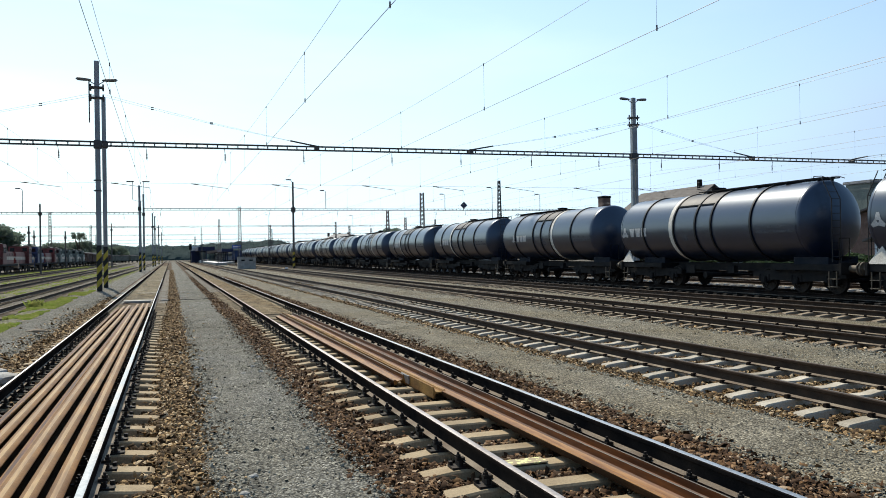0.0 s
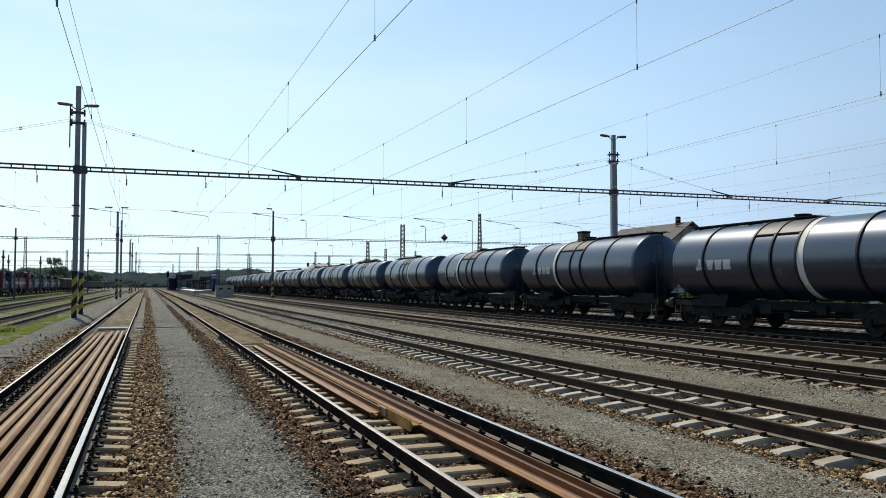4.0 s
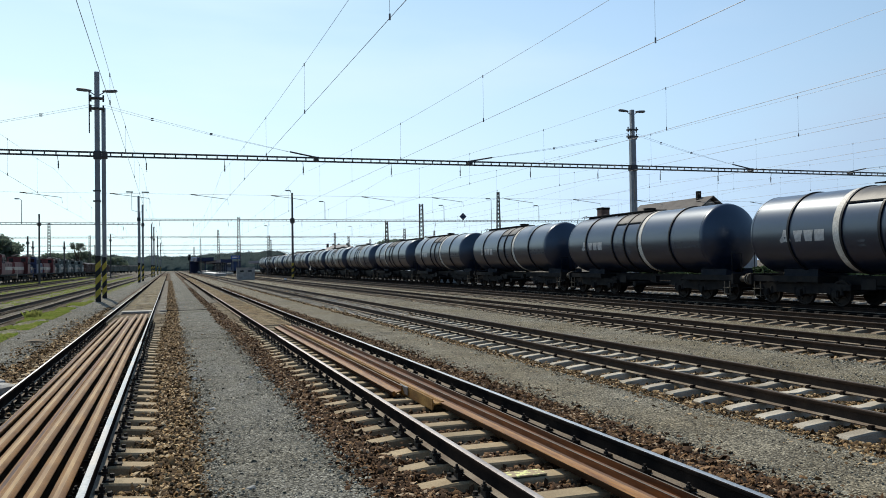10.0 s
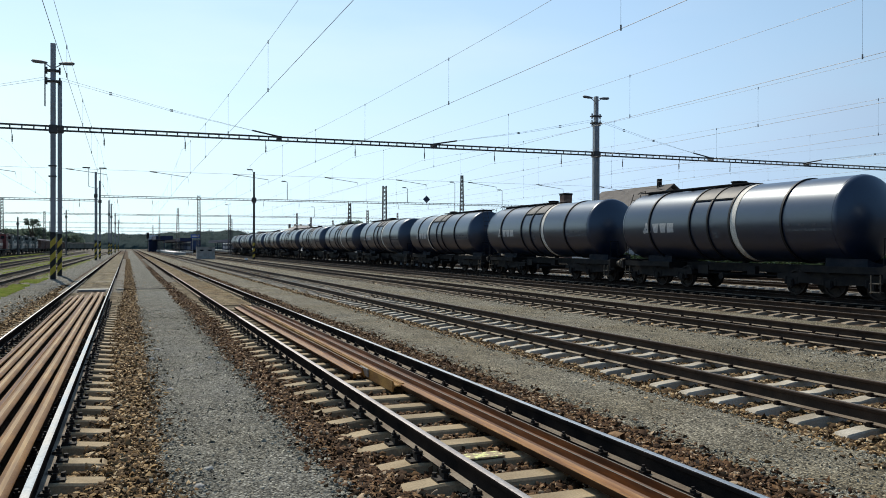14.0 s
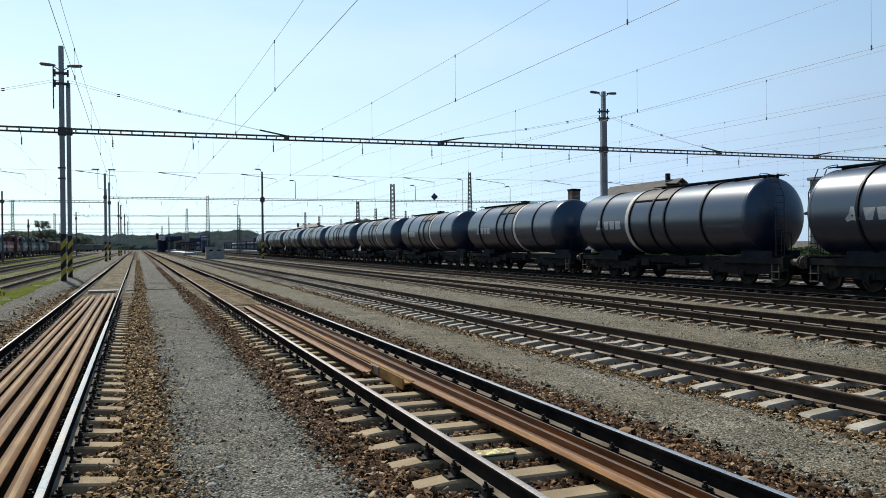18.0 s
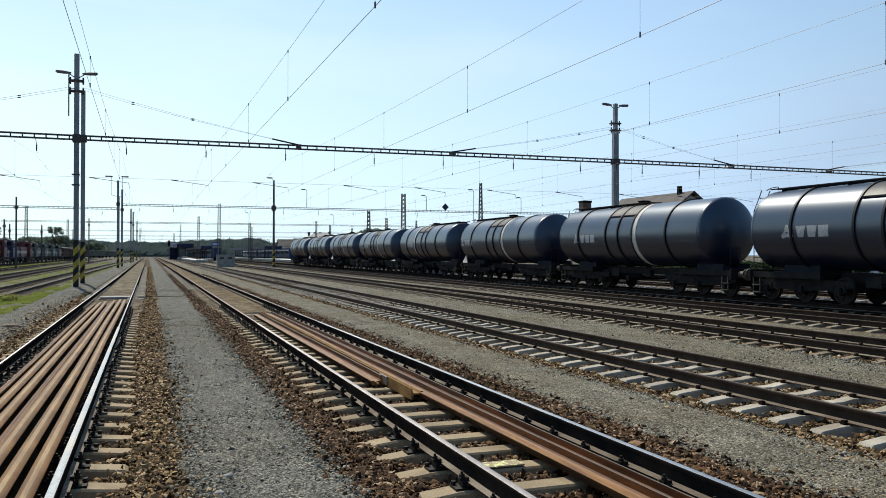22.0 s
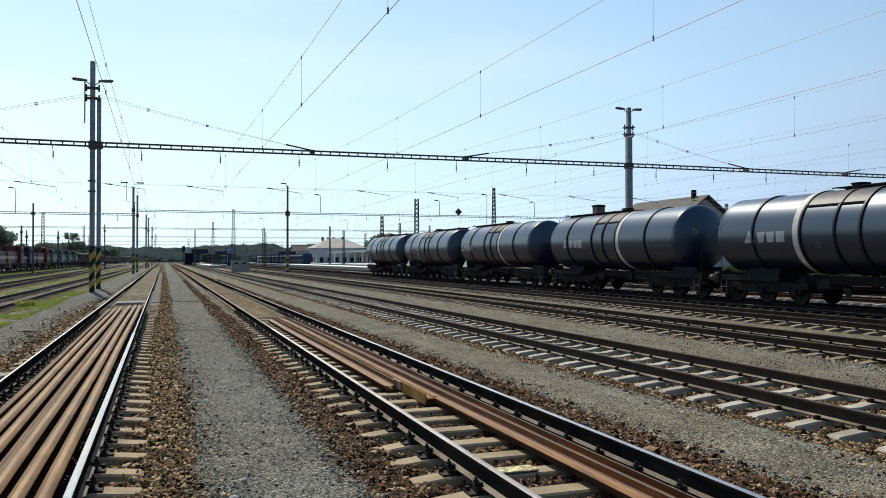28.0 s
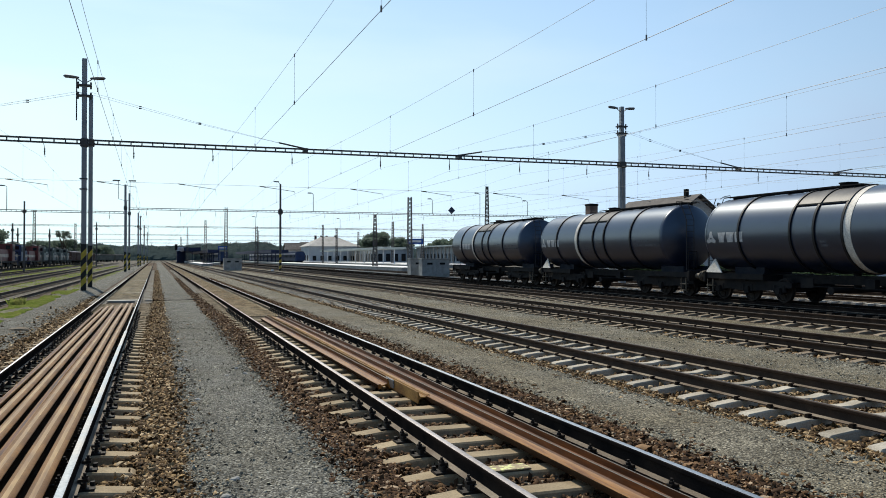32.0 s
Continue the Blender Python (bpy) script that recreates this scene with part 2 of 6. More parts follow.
DULLTOP = mat("dull_rail_top", (0.10, 0.088, 0.076), 0.6, 0.2, second=(0.14, 0.118, 0.095), scale=1.2, fine=40, bump=0.05, dist=0.001, spec=0.2)
OLDRAIL = mat("tan_rusted_rail", (0.34, 0.205, 0.062), 0.40, 0.0, second=(0.19, 0.092, 0.014), scale=12, fine=60, bump=0.25, dist=0.003, spec=0.2, along=0.08)
# rusty web sunk darker by colour, for the shade between the rails
OLDSIDE = mat("shaded_rusty_web", (0.055, 0.029, 0.014), 0.9, 0.0, second=(0.030, 0.017, 0.009), scale=2, fine=60, bump=0.2, dist=0.003, spec=0.05)
ORANGERUST = mat("orange_brown_rust", (0.16, 0.066, 0.014), 0.42, 0.0, second=(0.29, 0.140, 0.036), scale=14, fine=70, bump=0.25, dist=0.003, spec=0.2, along=0.10)
HEADSIDE = mat("brown_rail_head_side", (0.22, 0.108, 0.028), 0.5, 0.0, second=(0.13, 0.060, 0.015), scale=2, fine=60, bump=0.2, dist=0.003, spec=0.1)
REDRAIL = mat("red_brown_rust", (0.115, 0.038, 0.008), 0.5, 0.0, second=(0.042, 0.014, 0.004), scale=14, fine=70, bump=0.25, dist=0.003, spec=0.12, along=0.10)
# paler metal that carries a painted sun glint
GLINTTOP = mat("glint_rail_top", (0.52, 0.51, 0.50), 0.38, 1.0, second=(0.42, 0.40, 0.38), scale=1.2, fine=40, bump=0.05, dist=0.001)
YELLOWRUST = mat("ochre_rust", (0.30, 0.175, 0.055), 0.6, 0.0, second=(0.17, 0.085, 0.030), scale=6, fine=50, bump=0.2, dist=0.003, spec=0.15, along=0.3)
IRON = mat("dark_iron_fitting", (0.012, 0.011, 0.010), 0.7, 0.2, second=(0.03, 0.022, 0.017), scale=20, fine=150, bump=0.2, dist=0.002)
GALV = mat("galvanised_steel", (0.34, 0.35, 0.36), 0.55, 0.5, second=(0.26, 0.27, 0.28), scale=1.2, fine=30, bump=0.1, dist=0.002)
LATTICE = mat("lattice_steel", (0.075, 0.078, 0.082), 0.7, 0.2, second=(0.11, 0.10, 0.09), scale=1.0, fine=20, bump=0.1, dist=0.002)
LAMPGREY = mat("weathered_lamp_housing", (0.20, 0.20, 0.19), 0.6, second=(0.13, 0.13, 0.125), scale=2.0, fine=30, bump=0.1, dist=0.002)
WIRE = mat("copper_wire", (0.22, 0.215, 0.21), 0.6, 0.5, scale=0.5, bump=0)
YELLOW = mat("warning_yellow", (0.55, 0.42, 0.05), 0.6, second=(0.42, 0.30, 0.05), scale=3, fine=50, bump=0.05)
BLACK = mat("warning_black", (0.02, 0.02, 0.02), 0.6, scale=3, fine=50, bump=0.05)
TANK = mat("blue_black_tank_paint", (0.0028, 0.0085, 0.025), 0.35, 0.0, second=(0.004, 0.010, 0.033), scale=0.8, fine=14, bump=0.03, dist=0.004, coord="obj", spec=1.0)
TANK.node_tree.nodes["Principled BSDF"].inputs["Specular Tint"].default_value = (0.73, 0.86, 1.0, 1)
TANK.node_tree.nodes["Principled BSDF"].inputs["Coat Weight"].default_value = 0.36
TANK.node_tree.nodes["Principled BSDF"].inputs["Coat Roughness"].default_value = 0.28
CLAD = mat("stained_manhole_cladding", (0.115, 0.105, 0.097), 0.5, second=(0.045, 0.045, 0.047), scale=1.5, fine=12, bump=0.1, dist=0.004, coord="obj")
RING = mat("black_ring_paint", (0.008, 0.009, 0.012), 0.5, scale=1, fine=20, bump=0.05, coord="obj")
WHITE = mat("dusty_white_band", (0.62, 0.60, 0.55), 0.55, second=(0.45, 0.42, 0.37), scale=1.5, fine=18, bump=0.05, coord="obj")
LOGO = mat("pale_grey_marking", (0.46, 0.46, 0.46), 0.6, second=(0.34, 0.34, 0.34), scale=6, fine=40, bump=0, coord="obj")
FAINT = mat("faint_grey_marking", (0.10, 0.11, 0.13), 0.6, second=(0.05, 0.055, 0.065), scale=6, fine=40, bump=0, coord="obj")
FRAME = mat("underframe_grime", (0.009, 0.010, 0.012), 0.8, 0.0, second=(0.019, 0.018, 0.017), scale=3, fine=40, bump=0.2, dist=0.004, coord="obj", spec=0.10)
DUSTY = mat("dusty_buffer_steel", (0.16, 0.135, 0.10), 0.7, second=(0.07, 0.06, 0.048), scale=5, fine=40, bump=0.1, dist=0.003, coord="obj")
LADDER = mat("worn_ladder_steel", (0.055, 0.046, 0.040), 0.7, second=(0.03, 0.027, 0.025), scale=5, fine=40, bump=0.1, dist=0.003, coord="obj")
SKIRT = mat("dull_blue_grey_skirt", (0.014, 0.018, 0.026), 0.8, second=(0.026, 0.028, 0.034), scale=2, fine=30, bump=0.1, dist=0.004, coord="obj", spec=0.08)
WHEEL = mat("wheel_steel", (0.018, 0.017, 0.016), 0.8, 0.0, second=(0.03, 0.024, 0.02), scale=5, fine=50, bump=0.2, dist=0.003, coord="obj", spec=0.12)


def let_light_through(m, share=0.45):
    """Thin leaves and blades: part of the light that falls on one side leaves from the other."""
    n, l = m.node_tree.nodes, m.node_tree.links
    b, out = n["Principled BSDF"], n["Material Output"]
    b.inputs["Specular IOR Level"].default_value = 0.05
    tr, mx = n.new("ShaderNodeBsdfTranslucent"), n.new("ShaderNodeMixShader")
    mx.inputs[0].default_value = share
    l.new(b.inputs["Base Color"].links[0].from_socket, tr.inputs["Color"])
    l.new(b.outputs[0], mx.inputs[1])
    l.new(tr.outputs[0], mx.inputs[2])
    l.new(mx.outputs[0], out.inputs[0])
    return m


# ---- building blocks ----
def part(name, bm, material, parent=None, label="", smooth=False):
    """Links a bmesh as one mesh object under a thing or a part."""
    me = bpy.data.meshes.new(name)
    bm.to_mesh(me)
    bm.free()
    for m in material if isinstance(material, (list, tuple)) else [material]:
        me.materials.append(m)
    if smooth:
        for p in me.polygons:
            p.use_smooth = True
        me.set_sharp_from_angle(angle=radians(38))
    ob = new(name, me)
    ob.parent = parent
    return tagged(ob, label)


def thing(name, m, label, category, group="", kind=""):
    ob = new(name)
    ob.matrix_basis = m
    return tagged(ob, label, category, group, kind)


def box(bm, x0, x1, y0, y1, z0, z1, mi=0, m=None):
    vs = [bm.verts.new((x, y, z)) for z in (z0, z1) for x, y in ((x0, y0), (x1, y0), (x1, y1), (x0, y1))]
    if m:
        for v in vs:
            v.co = m @ v.co
    for q in ((3, 2, 1, 0), (4, 5, 6, 7), (0, 1, 5, 4), (1, 2, 6, 5), (2, 3, 7, 6), (3, 0, 4, 7)):
        f = bm.faces.new([vs[i] for i in q])
        f.material_index = mi
    return vs


def bevel_box(bm, x0, x1, y0, y1, z0, z1, r=0.02, mi=0):
    vs = box(bm, x0, x1, y0, y1, z0, z1, mi)
    es = {e for v in vs for e in v.link_edges}
    bmesh.ops.bevel(bm, geom=list(es), offset=r, segments=2, affect="EDGES")


def tube(bm, a, b, r, seg=8, r2=None, mi=0, cap=True):
    a, b = Vector(a), Vector(b)
    q = (b - a).to_track_quat("Z", "Y").to_matrix()
    rings = []
    for p, rr in ((a, r), (b, r if r2 is None else r2)):
        rings.append([bm.verts.new(p + q @ Vector((rr * math.cos(2 * math.pi * i / seg), rr * math.sin(2 * math.pi * i / seg), 0))) for i in range(seg)])
    for i in range(seg):
        f = bm.faces.new((rings[0][i], rings[0][(i + 1) % seg], rings[1][(i + 1) % seg], rings[1][i]))
        f.material_index = mi
    if cap:
        bm.faces.new(rings[0][::-1]).material_index = mi
        bm.faces.new(rings[1]).material_index = mi


def revolve(bm, prof, seg=48, axis="y", centre=(0, 0, 0), mi=0, a0=0.0, a1=360.0):
    """Turns a profile of (along, radius) about an axis through centre."""
    full = abs(a1 - a0) >= 359.9
    cols = seg if full else seg + 1
    rows = []
    for s, r in prof:
        row = []
        for i in range(cols):
            a = radians(a0 + (a1 - a0) * i / seg)
            c, d = r * math.cos(a), r * math.sin(a)
            p = (c, s, d) if axis == "y" else (s, c, d) if axis == "x" else (c, d, s)
            row.append(bm.verts.new(Vector(p) + Vector(centre)))
        rows.append(row)
    for ra, rb in zip(rows, rows[1:]):
        for i in range(seg):
            j = (i + 1) % cols
            bm.faces.new((ra[i], ra[j], rb[j], rb[i])).material_index = mi
    return rows


def sweep_profile(bm, prof, y0, y1, mats=None, x=0.0, z=0.0, steps=1):
    """A closed profile of (x, z) carried along y."""
    rows = [[bm.verts.new((x + px, y0 + (y1 - y0) * k / steps, z + pz)) for px, pz in prof] for k in range(steps + 1)]
    n = len(prof)
    for ra, rb in zip(rows, rows[1:]):
        for i in range(n):
            f = bm.faces.new((ra[i], ra[(i + 1) % n], rb[(i + 1) % n], rb[i]))
            f.material_index = mats[i] if mats else 0
    bm.faces.new(rows[0])
    bm.faces.new(rows[-1][::-1])


def grid_sheet(name, x0, x1, y0, y1, nx, ny, height, material, label, category="", kind="structure", power=1.0):
    """A sheet whose height follows a function of x and y; a power above 1 makes its cells finer at the start."""
    xs, ys = np.linspace(x0, x1, nx), y0 + (y1 - y0) * np.linspace(0, 1, ny) ** power
    v = [(x, y, height(x, y)) for y in ys for x in xs]
    f = [(j * nx + i, j * nx + i + 1, (j + 1) * nx + i + 1, (j + 1) * nx + i) for j in range(ny - 1) for i in range(nx - 1)]
    me = bpy.data.meshes.new(name)
    me.from_pydata(v, [], f)
    me.materials.append(material)
    me.polygons.foreach_set("use_smooth", [True] * len(me.polygons))
    return tagged(new(name, me), label, category, kind=kind)


# rail 0.17 m high: closed outline of (x, z), from the foot's left corner round to the right, then over the head
RAIL = [(-0.075, 0.0), (0.075, 0.0), (0.075, 0.012), (0.02, 0.028), (0.009, 0.045), (0.009, 0.118), (0.034, 0.132), (0.036, 0.160), (0.030, 0.168), (0.016, 0.170), (-0.016, 0.170), (-0.030, 0.168), (-0.036, 0.160), (-0.034, 0.132), (-0.009, 0.118), (-0.009, 0.045), (-0.02, 0.028), (-0.075, 0.012)]
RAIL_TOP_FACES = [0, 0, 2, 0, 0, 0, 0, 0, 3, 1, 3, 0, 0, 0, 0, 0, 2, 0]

# ---- ground ----
TRACKS = {"track_1": -1.40, "track_2": 3.275, "track_3": 8.10, "track_4": 13.26, "track_5": 18.2, "track_6": 23.1, "track_7": 28.9, "track_8": 39.6, "track_9": 34.0}


def bumpy(x, y, a=0.012, s=3.0):
    return a * noise.noise((x * s, y * s, 0.3)) + a * 0.6 * noise.noise((x * s * 3.1, y * s * 3.1, 4.0))


g = bmesh.new()
vs = [g.verts.new(p) for p in ((-2500, -4200, -0.10), (2500, -4200, -0.10), (2500, 4200, -0.10), (-2500, 4200, -0.10))]
g.faces.new(vs)
tagged(part("ground", g, YARD), "wide railway yard ground of brown-grey gravel and dust", "ground", kind="structure")

for i, (x0, x1) in enumerate(((0.30, 1.62), (4.93, 6.5), (9.3, 12.2), (14.85, 16.75), (-5.1, -2.95)), 1):
    w = x1 - x0
    grid_sheet(f"gravel_path_{i}", x0 - 0.25, x1 + 0.25, -6, 330, 40, 620, lambda x, y: 0.02 - 0.11 * abs((x + 0.10 * noise.noise((x0, y * 0.9, 1)) + 0.05 * noise.noise((x0, y * 3.3, 5)) - (x0 + x1) / 2) / (w / 2 + 0.12)) ** 5 + bumpy(x, y, 0.010, 1.3), WARMGRAVEL if i in (2, 3, 4) else GRAVEL, "trodden path of fine grey gravel between the tracks", "path", power=2.0)
for name, x in TRACKS.items():
    shaded = name in ("track_6",)
    near = name in ("track_1", "track_2", "track_3")
    hw = 1.85
    if near:
        grid_sheet("ballast_bed", x - hw, x + hw, -8, 330, 60, 900, lambda x_, y_: -0.105 + 0.040 * min(max((y_ - 24) / 30, 0), 1) + bumpy(x_, y_, 0.02, 6.0), BALLAST, "bed of brown crushed-stone ballast", "ballast", power=2.0)
    elif shaded:
        # brown strip before the near rail, then train shade painted into the ballast
        for x0, x1, m, lab in ((20.6, 22.05, BALLAST, "bed of brown crushed-stone ballast"), (22.06, 27.3, SHADEBED, "ballast under the train with its shade in the colour")):
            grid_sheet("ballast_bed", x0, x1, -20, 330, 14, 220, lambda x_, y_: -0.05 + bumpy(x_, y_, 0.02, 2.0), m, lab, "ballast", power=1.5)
    else:
        grid_sheet("ballast_bed", x - hw, x + hw, -20, 100 if name == "track_9" else 330, 14, 220, lambda x_, y_, x0=x, h=hw: -0.05 - 0.04 * (abs(x_ - x0) / h) ** 6 + bumpy(x_, y_, 0.02, 2.0),
                   DARKBED if name in ("track_7", "track_8", "track_9") else BALLAST, "bed of brown crushed-stone ballast", "ballast", power=1.5)
    if name in ("track_4", "track_5"):
        grid_sheet("ballast_fill", x - 0.66, x + 0.66, -20, 330, 8, 220, lambda x_, y_: -0.028 + bumpy(x_, y_, 0.015, 2.0), BALLAST, "brown ballast filled up between the rails", "ballast", power=1.5)


def rocks(name, zones, material, label, category, seed, keep_off=()):
    """Loose angular stones strewn over zones of (x0, x1, y0, y1, count, size, height), joined into one mesh."""
    rs = np.random.RandomState(seed)
    base = np.array([(-0.5, -0.5, -0.5), (0.5, -0.5, -0.5), (0.5, 0.5, -0.5), (-0.5, 0.5, -0.5), (-0.3, -0.3, 0.5), (0.3, -0.3, 0.5), (0.3, 0.3, 0.5), (-0.3, 0.3, 0.5)])
    quads = np.array([(4, 5, 6, 7), (0, 1, 5, 4), (1, 2, 6, 5), (2, 3, 7, 6), (3, 0, 4, 7)])
    vv, ff, at = [], [], 0
    for x0, x1, y0, y1, n, size, z in zones:
        p = np.stack([rs.uniform(x0, x1, n) + rs.normal(0, 0.09, n), y0 + (y1 - y0) * rs.uniform(0, 1, n) ** 2.0, np.full(n, z)], 1)
        clear = np.ones(n, bool)
        for xc, first in keep_off:
            on = (np.abs(p[:, 0] - xc) < 1.25) & (np.abs((p[:, 1] - first + STEP / 2) % STEP - STEP / 2) < 0.155)
            clear &= ~(on & (rs.uniform(0, 1, n) < 0.985))
        p = p[clear]
        n = len(p)
        s = size * np.exp(rs.normal(0, 0.24, (n, 1))) * np.stack([rs.uniform(1.0, 1.8, n), rs.uniform(0.65, 1.05, n), rs.uniform(0.22, 0.48, n)], 1)
        v = (base[None] + rs.uniform(-0.21, 0.21, (n, 8, 3))) * s[:, None]
        q = rs.normal(size=(n, 4))
        q[:, 1:3] *= 0.30
        q /= np.linalg.norm(q, axis=1)[:, None]
        w, x, y, zq = q.T
        r = np.stack([1 - 2 * (y * y + zq * zq), 2 * (x * y - zq * w), 2 * (x * zq + y * w), 2 * (x * y + zq * w), 1 - 2 * (x * x + zq * zq), 2 * (y * zq - x * w), 2 * (x * zq - y * w), 2 * (y * zq + x * w), 1 - 2 * (x * x + y * y)], 1).reshape(n, 3, 3)
        v = np.einsum("nij,nkj->nki", r, v) + p[:, None]
        v[:, :, 2] += (s[:, 2] * rs.uniform(0.0, 0.5, n))[:, None]
        vv.append(v.reshape(-1, 3))
        ff.append((quads[None] + at + 8 * np.arange(n)[:, None, None]).reshape(-1, 4))
        at += 8 * n
    v, f = np.concatenate(vv), np.concatenate(ff)
    me = bpy.data.meshes.new(name)
    me.vertices.add(len(v))
    me.vertices.foreach_set("co", v.ravel())
    me.loops.add(f.size)
    me.loops.foreach_set("vertex_index", f.ravel().astype(np.int32))
    me.polygons.add(len(f))
    me.polygons.foreach_set("loop_start", np.arange(0, f.size, 4, dtype=np.int32))
    me.update(calc_edges=True)
    me.validate()
    me.materials.append(material)
    return tagged(new(name, me), label, category, kind="stuff")


STEP = 0.635
OFF = [(TRACKS["track_1"], 7.24), (TRACKS["track_2"], 6.76), (TRACKS["track_3"], 6.84)]
Z0 = -0.085
rocks("ballast_stones", [
    (-0.66, 0.25, 4.0, 28, 20300, 0.038, Z0), (-0.20, 0.34, 4.0, 28, 18850, 0.035, -0.025), (-0.15, 0.38, 18, 130, 9000, 0.040, -0.02), (0.3, 0.5, 4.0, 22, 250, 0.034, 0.012), (-2.1, -0.7, 4.5, 22, 3625, 0.035, Z0),
    (0.3, 1.7, 18, 90, 120, 0.03, 0.02), (4.6, 6.4, 18, 90, 150, 0.03, 0.015), (9.2, 12.3, 16, 90, 300, 0.035, 0.015), (-5.0, -3.0, 14, 90, 300, 0.035, 0.015),
    (6.45, 7.4, 5.0, 32, 13050, 0.038, Z0 + 0.005), (6.3, 6.86, 5.0, 36, 11600, 0.035, -0.045), (5.95, 6.3, 5.0, 24, 250, 0.034, 0.012), (6.4, 7.3, 28, 80, 5000, 0.06, -0.06),
    (7.2, 8.7, 6.0, 32, 15950, 0.038, Z0 + 0.045), (8.7, 9.4, 7.0, 34, 10150, 0.035, -0.05), (8.6, 9.3, 28, 80, 4000, 0.06, -0.04), (12.0, 12.7, 9.0, 50, 5000, 0.06, -0.05), (-3.1, -2.1, 10, 44, 11000, 0.045, -0.04), (-3.6, -3.0, 10, 34, 600, 0.05, 0.01),
    (-0.66, 0.34, -6, 4.2, 1200, 0.06, -0.05), (6.3, 7.4, -6, 5.2, 900, 0.06, -0.05), (7.3, 8.9, -6, 6.2, 900, 0.06, -0.06), (-3.0, -2.1, -6, 10.2, 1500, 0.06, -0.05)],
    STONE, "loose brown and tan ballast stones along the rails", "ballast stones", 3, OFF)
rocks("dark_ballast_stones", [
    (1.62, 2.60, 4.0, 30, 18850, 0.038, Z0), (1.62, 2.12, 4.0, 30, 15950, 0.035, -0.025), (1.62, 2.1, 20, 80, 5000, 0.040, -0.022), (1.45, 1.65, 4.0, 22, 250, 0.034, 0.012), (2.5, 4.1, 3.6, 28, 18850, 0.038, Z0),
    (4.0, 4.75, 4.0, 32, 13050, 0.038, Z0), (4.45, 5.02, 4.0, 34, 15000, 0.036, -0.02), (4.45, 5.0, 28, 80, 5000, 0.045, -0.02), (5.0, 5.25, 4.0, 24, 350, 0.034, 0.012),
    (1.62, 2.6, -6, 4.2, 1000, 0.06, -0.05), (2.5, 4.1, -6, 3.8, 1000, 0.06, -0.06), (4.0, 4.75, -6, 4.2, 800, 0.06, -0.05)],
    REDSTONE, "loose dark brown ballast stones round the sleepers", "ballast stones", 4, OFF)
rocks("gravel_chips", [(0.34, 1.60, 3.8, 26, 20000, 0.017, 0.014), (5.1, 6.35, 4.5, 28, 19000, 0.018, 0.008), (9.4, 12.0, 9, 44, 12000, 0.022, 0.012), (-4.2, -3.1, 12, 40, 5000, 0.022, 0.012)],
      CHIPS, "fine grey gravel chips on the paths", "gravel", 5)


# ---- tracks ----
PLATE = 0.045  # the rails stand this high over the sleepers, on ribbed plates and pads
LIFT = 0.030  # sleepers of the other tracks lie this much higher, close under the rails


def sleeper_mesh():
    """Concrete sleeper 2.5 m long whose top falls away beyond the rail seats and dips in the middle."""
    bm = bmesh.new()
    prof = [(-1.25, -0.058), (-1.22, -0.034), (-0.98, -0.009), (-0.90, 0.0), (-0.60, 0.0), (-0.42, -0.03), (0.42, -0.03), (0.60, 0.0), (0.90, 0.0), (0.98, -0.009), (1.22, -0.034), (1.25, -0.058)]
    rows = []
    for x, z in prof:
        c = 0.018
        rows.append([bm.verts.new((x, y, zz)) for y, zz in ((-0.15, -0.2), (-0.118, z - c), (-0.102, z), (0.102, z), (0.118, z - c), (0.15, -0.2))])
    for a, b in zip(rows, rows[1:]):
        for i in range(5):
            bm.faces.new((a[i], b[i], b[i + 1], a[i + 1]))
    bm.faces.new(rows[0])
    bm.faces.new(rows[-1][::-1])
    bmesh.ops.recalc_face_normals(bm, faces=bm.faces)
    me = bpy.data.meshes.new("sleeper")
    bm.to_mesh(me)
    bm.free()
    return me


def fastener_mesh(bolts=True):
    """Rail fastening: ribbed base plate, two clips and bolts, at both sides of a rail's foot."""
    bm = bmesh.new()
    if not bolts:
        # low pattern: a thin pad and a small clip on each side
        box(bm, -0.074, 0.074, -0.07, 0.07, -0.004, PLATE - LIFT + 0.003)
        for s in (-1, 1):
            box(bm, s * 0.088 - 0.018, s * 0.088 + 0.018, -0.03, 0.03, -0.004, PLATE - LIFT + 0.014)
            box(bm, min(s * 0.045, s * 0.105), max(s * 0.045, s * 0.105), -0.022, 0.022, PLATE - LIFT + 0.014, PLATE - LIFT + 0.034)
    else:
        box(bm, -0.175, 0.175, -0.075, 0.075, -0.004, 0.018)
        box(bm, -0.075, 0.075, -0.075, 0.075, 0.022, PLATE + 0.003)
    for s in (-1, 1) if bolts else ():
        box(bm, s * 0.094 - 0.015, s * 0.094 + 0.015, -0.055, 0.055, 0.018, 0.068)
        box(bm, min(s * 0.045, s * 0.125), max(s * 0.045, s * 0.125), -0.032, 0.032, 0.068, 0.092)
        tube(bm, (s * 0.098, 0, 0.08), (s * 0.098, 0, 0.138), 0.013, 6)
        tube(bm, (s * 0.098, 0, 0.092), (s * 0.098, 0, 0.115), 0.025, 6)
        tube(bm, (s * 0.155, 0.05, 0.015), (s * 0.155, 0.05, 0.05), 0.022, 6)
    me = bpy.data.meshes.new("rail_fastener")
    bm.to_mesh(me)
    bm.free()
    return me


